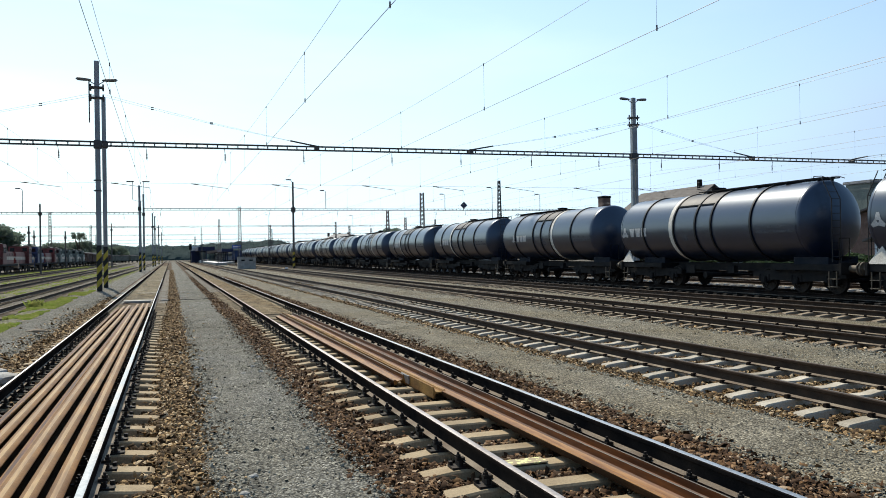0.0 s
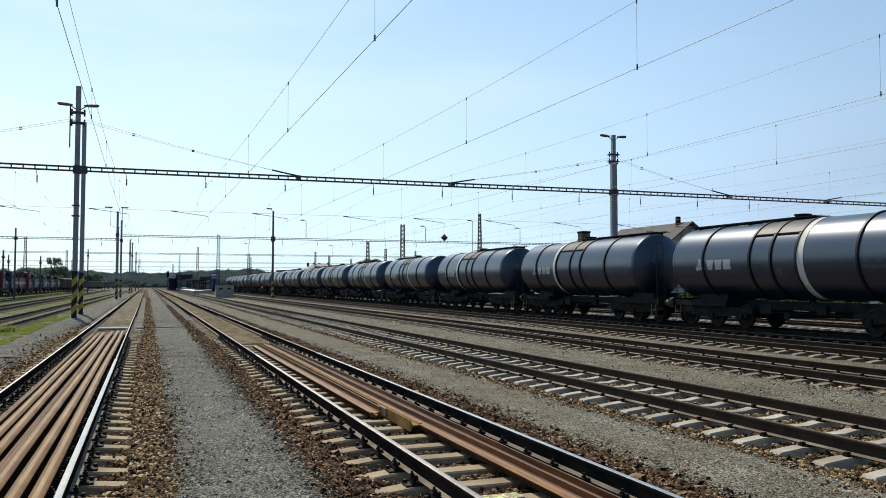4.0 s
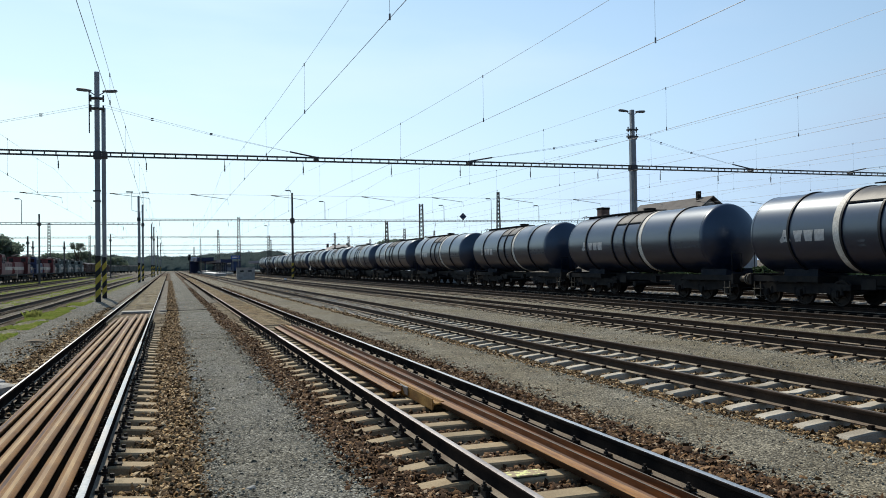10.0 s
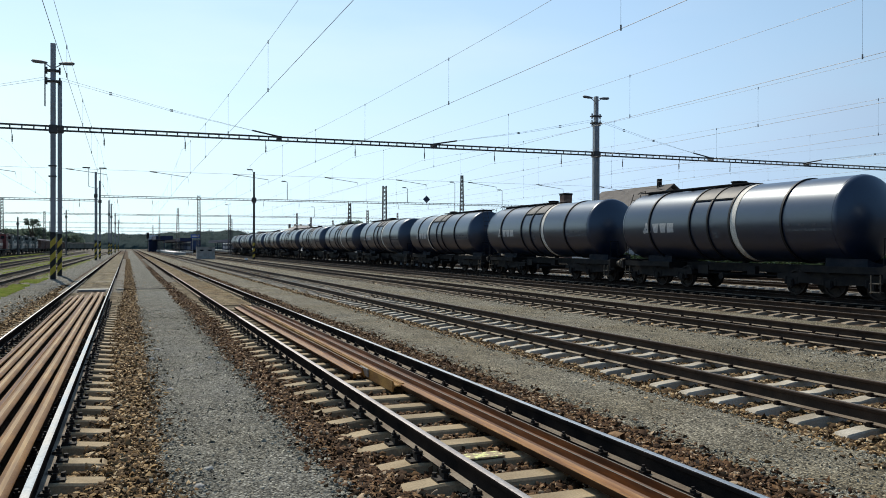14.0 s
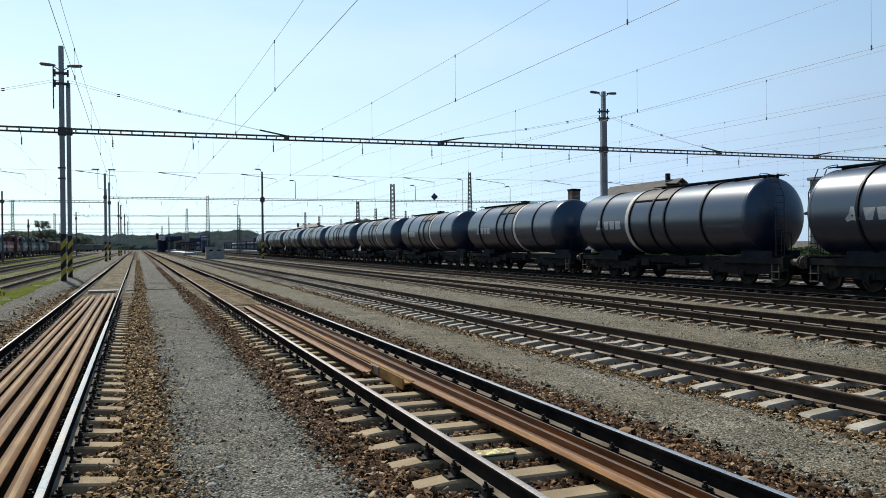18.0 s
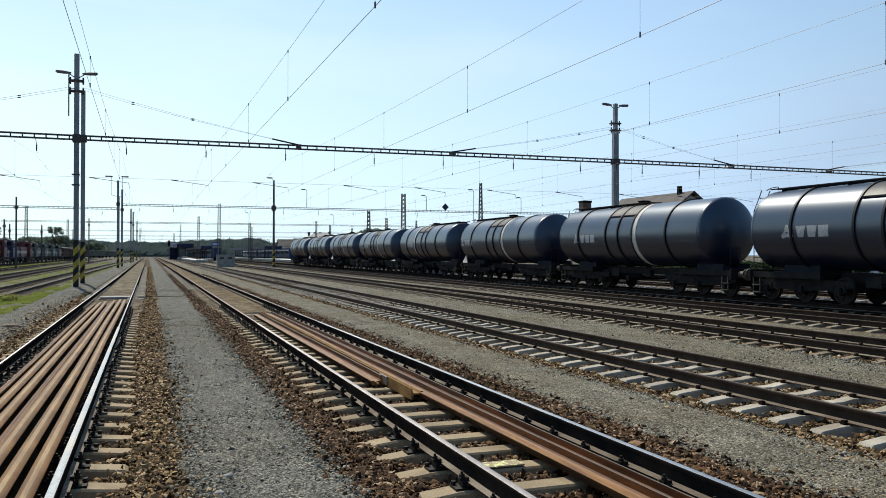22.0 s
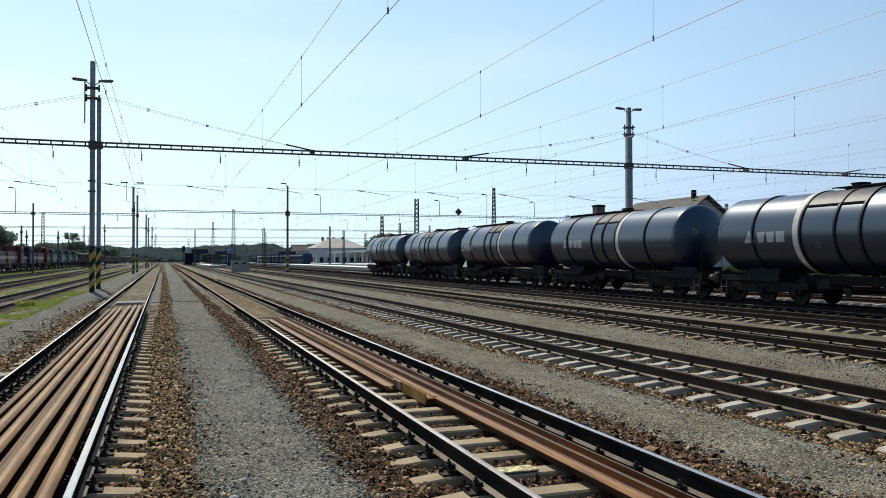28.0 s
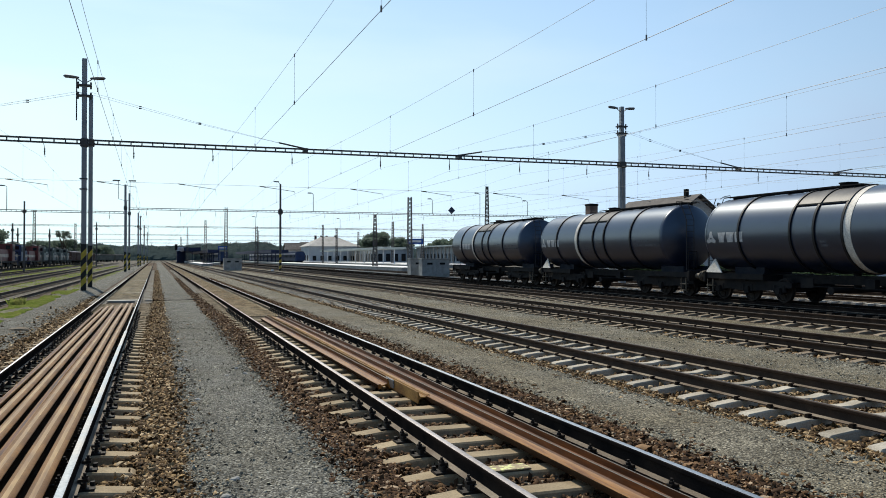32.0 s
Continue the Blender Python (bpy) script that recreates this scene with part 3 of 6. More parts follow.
SLEEPER, FASTENER, LOW_FASTENER = sleeper_mesh(), fastener_mesh(), fastener_mesh(False)
SLEEPER.materials.append(CONCRETE)
FASTENER.materials.append(IRON)
LOW_FASTENER.materials.append(RAILSIDE)
SLEEPER_TAN = SLEEPER.copy()
SLEEPER_TAN.materials.clear()
SLEEPER_TAN.materials.append(TANCONC)
for v in SLEEPER.vertices:  # the other tracks have a slimmer pattern
    v.co.y *= 0.82
SLEEPER_BROWN = SLEEPER.copy()
SLEEPER_BROWN.materials.clear()
SLEEPER_BROWN.materials.append(BROWNCONC)


def track(name, x, near_from, near_to, top, end=520, brown=False, clips=True, first=0.0, shaded=False, pale=False):
    rail_label = {"track_1": "worn track with brightly polished rail heads", "track_2": "track with polished rail heads on concrete sleepers"}.get(name, "little-used track with dark rusty rails on concrete sleepers")
    tr = thing(name, pose(x, 0, 0), rail_label, "railway track", kind="structure")
    for s in (-1, 1):
        bm = bmesh.new()
        sweep_profile(bm, RAIL, -30, end, RAIL_TOP_FACES, s * 0.7535, PLATE, 55)
        # far tops, edges and feet go darker, painting the sheen's falloff by material
        for fc in bm.faces:
            if fc.material_index == 1 and fc.calc_center_median().y > (70 if name in ("track_1", "track_2") else 26):
                fc.material_index = 4
            elif fc.material_index == 3 and fc.calc_center_median().y > (22 if name in ("track_1", "track_2") else 34):
                fc.material_index = 0
            elif fc.material_index == 2 and fc.calc_center_median().y > 45:
                fc.material_index = 0
        # two rails get the metal with the glint in its colour
        shine = GLINTTOP if (name, s) in (("track_2", 1), ("track_1", -1)) else top
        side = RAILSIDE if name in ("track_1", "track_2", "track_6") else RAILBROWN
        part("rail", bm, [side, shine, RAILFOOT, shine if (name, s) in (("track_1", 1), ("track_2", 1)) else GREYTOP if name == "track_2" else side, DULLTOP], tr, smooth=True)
    rest = bmesh.new()
    y = first - (24 if name in ("track_1", "track_2", "track_3") else 12) * STEP
    while y < min(130, end):
        if near_from <= y <= near_to:
            ob = new("sleeper", SLEEPER_BROWN if brown else SLEEPER_TAN if name in ("track_1", "track_2") else SLEEPER)
            ob.parent = tr
            ob.matrix_basis = pose(random.uniform(-0.02, 0.02), y, random.uniform(-0.006, 0.004) + (0 if name in ("track_1", "track_2") else LIFT), 0, 0, random.uniform(-0.5, 0.5))
            if clips and y < 30:
                for s in (-1, 1):
                    c = new("rail_fastener", FASTENER if name in ("track_1", "track_2") else LOW_FASTENER)
                    c.parent = ob
                    c.matrix_basis = pose(s * 0.7535, 0, 0.0)
        elif y > near_to:
            for s in (-1, 1):
                a, b = sorted((s * 0.55, s * 1.24))
                box(rest, a, b, y - 0.12, y + 0.12, -0.1, -0.004 if name in ("track_1", "track_2") else LIFT - 0.006)
        y += STEP
    tagged(part("far_sleepers", rest, SHADESLEEPER if shaded else WHITECONC if pale else BROWNCONC if brown else CONCRETE, tr), kind="stuff")
    return tr


track("track_1", TRACKS["track_1"], -12, 36, RAILTOP, first=7.24)
track("track_2", TRACKS["track_2"], -12, 46, GREYTOP, first=6.76)
track("track_3", TRACKS["track_3"], -12, 50, DULLTOP, first=6.84)
track("track_4", TRACKS["track_4"], 6, 46, DULLTOP, brown=True)
track("track_5", TRACKS["track_5"], 10, 46, DULLTOP, brown=True)
track("track_6", TRACKS["track_6"], 0, 0, DULLTOP, clips=False, shaded=True)
for nm in ("track_7", "track_8"):
    track(nm, TRACKS[nm], 0, 0, DULLTOP, clips=False, pale=True)
track("track_9", TRACKS["track_9"], 0, 0, DULLTOP, clips=False, end=98, pale=True)
# sidings that run in at a slant: place at the viewer's line, turn, length
for nm, x0, turn, end in (("track_left_1", -6.75, -0.40, 300), ("track_left_2", -10.2, 0.45, 300), ("track_left_3", -15.0, 0.45, 300), ("track_left_4", -22.0, 0.0, 420)):
    tr = track(nm, 0.0, 0, 0, DULLTOP, brown=True, clips=False, end=end)
    tr.matrix_basis = pose(x0, 0, -0.03, 0, 0, turn)
    bed = grid_sheet("ballast_bed", -1.9, 1.9, -10, end, 12, 120, lambda x_, y_: -0.03 - 0.05 * (abs(x_) / 1.9) ** 6 + bumpy(x_, y_, 0.02, 2.0), YARD, "bed of dusty brown-grey ballast", "ballast")
    bed.matrix_basis = pose(x0, 0, -0.035, 0, 0, turn)


# ---- tank wagons ----
AX, AXZ, RAD = 0.0, 2.83, 1.5  # the tank's axis in the wagon's space, and its radius


def on_tank(y, z, off=0.006):
    """The place on the tank's side that faces the yard, at a height."""
    d = z - AXZ
    r = RAD + off
    return Vector((-math.sqrt(max(r * r - d * d, 0.0)), y, z))


def tank_patch(bm, corners, off=0.008, cells=5, mi=0):
    """A flat marking of four (y, z) corners, bent round the tank."""
    a, b, c, d = [Vector((0, *p)) for p in corners]
    rows = []
    for j in range(cells + 1):
        s = j / cells
        l, r = a.lerp(d, s), b.lerp(c, s)
        rows.append([bm.verts.new(on_tank(p.y, p.z, off)) for p in (l, l.lerp(r, 0.5), r)])
    for p, q in zip(rows, rows[1:]):
        for i in range(2):
            bm.faces.new((p[i], p[i + 1], q[i + 1], q[i])).material_index = mi


def wheelset(parent, y):
    bm = bmesh.new()
    for s in (-1, 1):
        revolve(bm, [(s * 0.68, 0.05), (s * 0.68, 0.36), (s * 0.67, 0.40), (s * 0.67, 0.46), (s * 0.70, 0.485), (s * 0.715, 0.462), (s * 0.805, 0.455), (s * 0.805, 0.39), (s * 0.76, 0.37), (s * 0.74, 0.13), (s * 0.84, 0.11), (s * 0.84, 0.02)], 28, "x")
        for k in range(4):
            a = k * math.pi / 2
            box(bm, s * 0.77 - 0.012, s * 0.77 + 0.012, -0.03, 0.03, 0.16, 0.34, 0, Matrix.Rotation(a, 4, "X"))
    tube(bm, (-0.9, 0, 0), (0.9, 0, 0), 0.075, 12)
    ob = part("wheelset", bm, WHEEL, parent, "", True)
    ob.matrix_basis = pose(0, y, 0)
    return ob


def bogie(parent, y):
    bm = bmesh.new()
    for s in (-1, 1):
        x0, x1 = sorted((s * 0.93, s * 1.03))
        pts = [(-2.35, 0.12), (-2.35, 0.30), (-1.2, 0.36), (-0.6, 0.42), (0.6, 0.42), (1.2, 0.36), (2.35, 0.30), (2.35, 0.12), (1.95, 0.10), (1.4, -0.02), (1.1, 0.0), (0.45, -0.04), (-0.45, -0.04), (-1.1, 0.0), (-1.4, -0.02), (-1.95, 0.10)]
        lo, hi = [bm.verts.new((x0, p, q)) for p, q in pts], [bm.verts.new((x1, p, q)) for p, q in pts]
        bm.faces.new(lo)
        bm.faces.new(hi[::-1])
        for i in range(len(pts)):
            j = (i + 1) % len(pts)
            bm.faces.new((lo[i], lo[j], hi[j], hi[i]))
    box(bm, -1.0, 1.0, -0.25, 0.25, 0.10, 0.46)
    for e in (-2.25, 2.25):
        box(bm, -1.0, 1.0, e - 0.06, e + 0.06, 0.12, 0.28)
    bmesh.ops.recalc_face_normals(bm, faces=bm.faces)
    bg = part("bogie", bm, FRAME, parent)
    bg.matrix_basis = pose(0, y, 0.632)
    for k in (-1.7, 0.0, 1.7):
        wheelset(bg, k)
        for s in (-1, 1):
            b2 = bmesh.new()
            bevel_box(b2, min(s * 0.90, s * 1.12), max(s * 0.90, s * 1.12), k - 0.14, k + 0.14, -0.14, 0.12, 0.03)
            for dy in (-0.24, 0.24):
                tube(b2, (s * 0.99, k + dy, -0.05), (s * 0.99, k + dy, 0.20), 0.075, 10)
            box(b2, min(s * 0.97, s * 1.01), max(s * 0.97, s * 1.01), k - 0.34, k + 0.34, -0.06, -0.02)
            part("axle_box", b2, FRAME, bg)
    return bg


def buffer(parent, x, y, s):
    bm = bmesh.new()
    revolve(bm, [(0, 0.02), (0, 0.13), (s * 0.28, 0.115), (s * 0.28, 0.085), (s * 0.52, 0.085), (s * 0.52, 0.24), (s * 0.56, 0.235), (s * 0.575, 0.02)], 20, "y")
    ob = part("buffer", bm, DUSTY, parent, "dusty pale steel buffer", True)
    ob.matrix_basis = pose(x, y, 1.09)


FRONT, BACK = -7.35, 6.75  # headstocks; the front goes first


def wagon(flip, far_logo, graffiti):
    """Six-axle tank wagon. flip: its white band lies beyond the manhole; far_logo: the marking sits at the tank's trailing end."""
    lab = "blue-black tank wagon with one white band and pale markings"
    if far_logo:
        lab = "blue-black tank wagon with white end plate and markings near the end"
    if graffiti:
        lab = "blue-black tank wagon with faint graffiti under its white band"
    w = thing("tank_wagon", Matrix(), lab, "tank wagon", "moving train of tank wagons")
    y0, y1 = -5.50, 6.40
    bm = bmesh.new()
    # dished ends: a tight knuckle, then a shallow crown
    rk, rc = 0.20, 2.45
    edge = math.asin((RAD - rk) / (rc - rk))
    back = (rc - rk) * math.cos(edge)
    dish = [(rk * math.sin(q), RAD - rk + rk * math.cos(q)) for q in np.linspace(0, math.pi / 2 - edge, 8)]
    dish += [(rc * math.cos(q) - back, max(rc * math.sin(q), 0.001)) for q in np.linspace(edge, 0, 9)[1:]]
    prof = [(y0 - d, r) for d, r in dish[::-1]]
    prof += [(y0 + (y1 - y0) * t, RAD) for t in np.linspace(0.02, 0.98, 9)]
    prof += [(y1 + d, r) for d, r in dish]
    revolve(bm, prof, 72, "y", (AX, 0, AXZ))
    bmesh.ops.recalc_face_normals(bm, faces=bm.faces)
    tank = part("tank", bm, TANK, w, "", True)
    rings, band, lid = ([4.45, 0.42, -0.66, -3.1], 2.2, (-0.60, 2.0)) if flip else ([4.43, 1.7, 0.58, -3.3], -0.85, (-0.68, 1.65))
    rings = rings + ([2.0] if flip else [-0.66])
    for y in rings + [y0 + 0.02, y1 - 0.02]:
        seam = y in (y0 + 0.02, y1 - 0.02)
        h, wd = (0.008, 0.02) if seam else (0.05, 0.045)
        bm = bmesh.new()
        revolve(bm, [(y - wd, RAD - 0.01), (y - wd, RAD + h), (y + wd, RAD + h), (y + wd, RAD - 0.01)], 64, "y", (AX, 0, AXZ))
        part("end_seam" if seam else "stiffening_ring", bm, TANK if seam else RING, tank, "", True)
    bm = bmesh.new()
    revolve(bm, [(band - 0.15, RAD - 0.01), (band - 0.15, RAD + 0.014), (band + 0.15, RAD + 0.014), (band + 0.15, RAD - 0.01)], 64, "y", (AX, 0, AXZ))
    part("white_band", bm, WHITE, tank, "dusty white band round the tank", True)
    # cladding of the manhole's surroundings, stained by spills, and its drip edge
    bm = bmesh.new()
    revolve(bm, [(lid[0], RAD + 0.004), (lid[0], RAD + 0.012), (lid[1], RAD + 0.012), (lid[1], RAD + 0.004)], 30, "y", (AX, 0, AXZ), 0, 38, 142)
    part("spill_panel", bm, CLAD, tank, "brown-stained panel round the manhole", True)
    for ang in (38, 142):
        a = radians(ang)
        px, pz = (RAD + 0.03) * math.cos(a), (RAD + 0.03) * math.sin(a) + AXZ
        bm = bmesh.new()
        box(bm, px - 0.03, px + 0.03, lid[0], lid[1], pz - 0.025, pz + 0.025)
        part("drip_edge", bm, RING, tank)
    mid = (lid[0] + lid[1]) / 2
    bm = bmesh.new()
    revolve(bm, [(RAD - 0.1, 0.28), (RAD + 0.16, 0.28), (RAD + 0.17, 0.32), (RAD + 0.21, 0.32), (RAD + 0.24, 0.02)], 20, "z", (AX, mid, AXZ))
    man = part("manhole_dome", bm, FRAME, tank, "", True)
    # walkway along the top from the ladder's end to the manhole
    le, s = (y0, -1) if flip else (y1, 1)
    wy0, wy1 = sorted((mid - s * 0.9, le + s * 0.25))
    bm = bmesh.new()
    for x in (-0.36, 0.36):
        box(bm, x - 0.025, x + 0.025, wy0, wy1, AXZ + RAD + 0.055, AXZ + RAD + 0.10)
    k = wy0
    while k < wy1:
        box(bm, -0.36, 0.36, k, k + 0.05, AXZ + RAD + 0.075, AXZ + RAD + 0.093)
        k += 0.17
    for k in np.linspace(wy0 + 0.3, wy1 - 0.6, 5):
        box(bm, -0.36, 0.36, k - 0.03, k + 0.03, AXZ + RAD - 0.06, AXZ + RAD + 0.06)
    part("roof_walkway", bm, FRAME, w)
    for x in (-0.42, 0.42):
        bm = bmesh.new()
        pts = [(x, le - s * 0.2, AXZ + RAD + 0.02), (x, le - s * 0.2, AXZ + RAD + 0.15), (x, le + s * 0.18, AXZ + RAD + 0.13), (x, le + s * 0.42, AXZ + RAD + 0.05)]
        for a, b in zip(pts, pts[1:]):
            tube(bm, a, b, 0.016, 6)
        part("roof_handrail", bm, FRAME, w)
    # ladder down that end
    bm = bmesh.new()
    top, foot = Vector((0, le + s * 0.42, AXZ + RAD + 0.05)), Vector((0, le + s * 0.86, 1.3))
    mids = Vector((0, le + s * 0.86, AXZ + 0.75))
    for x in (-0.65, -0.25):
        for a, b in ((top, mids), (mids, foot)):
            tube(bm, a + Vector((x, 0, 0)), b + Vector((x, 0, 0)), 0.018, 6)
    for i in range(11):
        z = 1.5 + i * 0.26
        y = foot.y if z < mids.z else mids.y + (top.y - mids.y) * (z - mids.z) / (top.z - mids.z)
        tube(bm, (-0.65, y, z), (-0.25, y, z), 0.013, 6)
    part("ladder", bm, LADDER, w, "worn brown-grey ladder")
    # underframe
    bm = bmesh.new()
    box(bm, -0.28, 0.28, FRONT, BACK, 0.92, 1.24)
    part("centre_sill", bm, FRAME, w)
    for x in (-1.18, 1.18):
        for ya in (FRONT, BACK - 3.4):
            bm = bmesh.new()
            box(bm, x - 0.06, x + 0.06, ya, ya + 3.4, 1.02, 1.24)
            part("side_sill", bm, FRAME, w)
    for y in (FRONT + 3.3, BACK - 3.3, FRONT + 2.3, BACK - 2.3):
        bm = bmesh.new()
        box(bm, -1.2, 1.2, y - 0.07, y + 0.07, 0.98, 1.22)
        part("cross_bearer", bm, FRAME, w)
    for y in (FRONT, BACK):
        bm = bmesh.new()
        bevel_box(bm, -1.32, 1.32, y - 0.07, y + 0.07, 0.88, 1.30, 0.02)
        hs = part("headstock", bm, FRAME, w)
        sg = -1 if y < 0 else 1
        for x in (-0.875, 0.875):
            buffer(w, x, y + sg * 0.07, sg)
        bm = bmesh.new()
        tube(bm, (0, y, 1.03), (0, y + sg * 0.5, 1.0), 0.035, 8)
        box(bm, -0.05, 0.05, y + min(0, sg * 0.35), y + max(0, sg * 0.35), 0.94, 1.1)
        part("drawhook", bm, FRAME, w)
        # saddle under the tank
        ys = y - sg * 2.0
        bm = bmesh.new()
        seg = 14
        lo, hi = [], []
        for i in range(seg + 1):
            a = radians(243 + 54 * i / seg)
            lo.append((RAD * 0.998 * math.cos(a), AXZ + RAD * 0.998 * math.sin(a)))
        for sy in (ys - 0.85, ys + 0.85):
            ring = [bm.verts.new((p, sy, q)) for p, q in lo]
            base = [bm.verts.new((p * 1.02, sy, 1.22)) for p, q in lo]
            hi.append((ring, base))
            for i in range(seg):
                bm.faces.new((ring[i], ring[i + 1], base[i + 1], base[i]))
        for i in range(seg):
            bm.faces.new((hi[0][1][i], hi[0][1][i + 1], hi[1][1][i + 1], hi[1][1][i]))
        for i in (0, seg):
            bm.faces.new((hi[0][0][i], hi[0][1][i], hi[1][1][i], hi[1][0][i]))
        bmesh.ops.recalc_face_normals(bm, faces=bm.faces)
        part("saddle", bm, SKIRT, w)
        # steps at the corner
        for sx in (-1, 1):
            bm = bmesh.new()
            yc = y - sg * 0.35
            for dy in (-0.17, 0.17):
                box(bm, sx * 1.28 - 0.02, sx * 1.28 + 0.02, yc + dy - 0.012, yc + dy + 0.012, 0.42, 1.0)
            for z in (0.45, 0.72):
                box(bm, sx * 1.25 - 0.1, sx * 1.25 + 0.1, yc - 0.18, yc + 0.18, z, z + 0.025)
            part("corner_step", bm, DUSTY, w)
        yr = y - sg * 0.12
        for sx in (-1, 1):
            bm = bmesh.new()
            tube(bm, (sx * 1.2, yr, 1.28), (sx * 1.2, yr, 2.15), 0.016, 6)
            tube(bm, (sx * 0.75, yr, 1.28), (sx * 0.75, yr, 2.15), 0.016, 6)
            tube(bm, (sx * 1.2, yr, 2.15), (sx * 0.75, yr, 2.15), 0.016, 6)
            part("end_handrail", bm, FRAME, w)
        bm = bmesh.new()
        tube(bm, (0.35, y + sg * 0.05, 0.95), (0.38, y + sg * 0.3, 0.62), 0.025, 6)
        tube(bm, (0.38, y + sg * 0.3, 0.62), (0.3, y + sg * 0.42, 0.86), 0.025, 6)
        part("brake_hose", bm, FRAME, w)
    bogie(w, -5.0)
    bogie(w, 4.45)
    # brake gear, valve and pipes between the bogies
    bm = bmesh.new()
    revolve(bm, [(-1.6, 0.02), (-1.6, 0.2), (-0.7, 0.2), (-0.7, 0.02)], 18, "y", (0.55, 0, 0.86))
    part("air_reservoir", bm, FRAME, w, "", True)
    bm = bmesh.new()
    tube(bm, (0, 0.1, 1.45), (0, 0.1, 0.72), 0.13, 14)
    tube(bm, (-1.2, 0.1, 0.74), (1.2, 0.1, 0.74), 0.09, 12)
    for x in (-1.2, 1.2):
        tube(bm, (x - 0.04, 0.1, 0.74), (x + 0.04, 0.1, 0.74), 0.14, 14)
    part("outlet_valve", bm, FRAME, w, "", True)
    bm = bmesh.new()
    for x in (-0.2, 0.95):
        tube(bm, (x, -3.0, 0.78), (x, 2.4, 0.82), 0.03, 6)
    box(bm, -1.1, -0.9, -1.6, -1.2, 0.85, 1.15)
    box(bm, -1.2, -1.16, 0.9, 1.5, 0.8, 1.15)
    part("brake_rigging", bm, FRAME, w)
    # markings: a three-petalled badge with three plain blocks, and rows of small data bars
    lc = 5.25 if far_logo else 3.8
    bm = bmesh.new()
    zc = 2.70
    for k in range(3):
        a = radians(90 + 120 * k)
        c = Vector((lc + 0.83, zc - 0.04)) + Vector((math.cos(a), math.sin(a))) * 0.135
        u, v = Vector((math.cos(a), math.sin(a))), Vector((-math.sin(a), math.cos(a)))
        q = [c + u * 0.16 - v * 0.06, c + u * 0.16 + v * 0.06, c - u * 0.10 + v * 0.13, c - u * 0.10 - v * 0.13]
        tank_patch(bm, [tuple(p) for p in q], cells=2)
    part("badge", bm, LOGO, tank, "pale grey three-petalled badge")
    for k, (lo, hi) in enumerate(((0.26, 0.46), (0.32, 0.46), (0.44, 0.44))):
        bm = bmesh.new()
        yc = lc + 0.20 - k * 0.51
        tank_patch(bm, [(yc + lo / 2, zc - 0.20), (yc - lo / 2, zc - 0.20), (yc - 0.03 - hi / 2, zc + 0.20), (yc - 0.03 + hi / 2, zc + 0.20)])
        part("marking_block", bm, LOGO, tank, "pale grey block")
    bm = bmesh.new()
    yd = -3.5 if not flip else -3.4
    for r, (z, n, ln) in enumerate(((2.66, 3, 0.26), (2.48, 6, 0.30))):
        for k in range(n):
            ya = yd - k * (ln + (0.32 if r == 0 else 0.04))
            tank_patch(bm, [(ya, z - 0.045), (ya - ln, z - 0.045), (ya - ln, z + 0.045), (ya, z + 0.045)], cells=1)
    tagged(part("data_panel", bm, FAINT, tank, "faint rows of small grey data bars"), kind="stuff")
    bm = bmesh.new()
    yd = 0.35 if not flip else 1.35
    for k in range(2):
        tank_patch(bm, [(yd, 2.4 - 0.14 * k), (yd - 0.32, 2.4 - 0.14 * k), (yd - 0.32, 2.48 - 0.14 * k), (yd, 2.48 - 0.14 * k)], cells=1)
    part("load_panel", bm, FAINT, tank, "small pale data bars")
    if graffiti:
        bm = bmesh.new()
        rs = random.Random(8)
        for k in range(16):
            ya = -1.75 - k * 0.22
            tank_patch(bm, [(ya, 1.78 + rs.uniform(-0.1, 0.1)), (ya - 0.10, 1.76), (ya - 0.16, 2.2 + rs.uniform(-0.1, 0.1)), (ya - 0.04, 2.24)], cells=2)
        part("graffiti", bm, FAINT, tank, "faint grey-blue painted scrawl")
    if far_logo:
        bm = bmesh.new()
        tri = [(-1.25, 6.75, 1.27), (-1.25, 5.72, 1.27), (-1.12, 6.28, 1.86)]
        a = [bm.verts.new(p) for p in tri]
        b = [bm.verts.new((p[0] + 0.03, p[1], p[2])) for p in tri]
        bm.faces.new(a)
        bm.faces.new(b[::-1])
        for i in range(3):
            bm.faces.new((a[i], b[i], b[(i + 1) % 3], a[(i + 1) % 3]))
        bmesh.ops.recalc_face_normals(bm, faces=bm.faces)
        part("gusset_plate", bm, WHITE, w, "sunlit white triangular end plate")
    return w


PITCH = 15.2
RAIL_Z = PLATE - 0.002


def train_at(t):
    """How far along the line the reference wagon's marking stands after t seconds."""
    return 47.8 - 5.048 * t - 0.04596 * t * t + 0.0001105 * t ** 3 + 0.3 * math.exp(-t)


# order of the wagons from the head: turned round or not, marking at the end or not
CONSIST = ["R", "RW", "LW", "R", "L", "L", "R", "R", "R", "L", "RG", "R", "RW", "L", "R", "RW", "LW", "L"]
made, WAGONS = {}, []
for i, code in enumerate(CONSIST):
    m = pose(TRACKS["track_6"], train_at(0) + PITCH * (i - 3) - 3.8, RAIL_Z)
    if code in made:
        WAGONS.append(copy_thing(made[code], m))
    else:
        made[code] = wagon("L" in code, "W" in code, "G" in code)
        made[code].matrix_basis = m
        WAGONS.append(made[code])


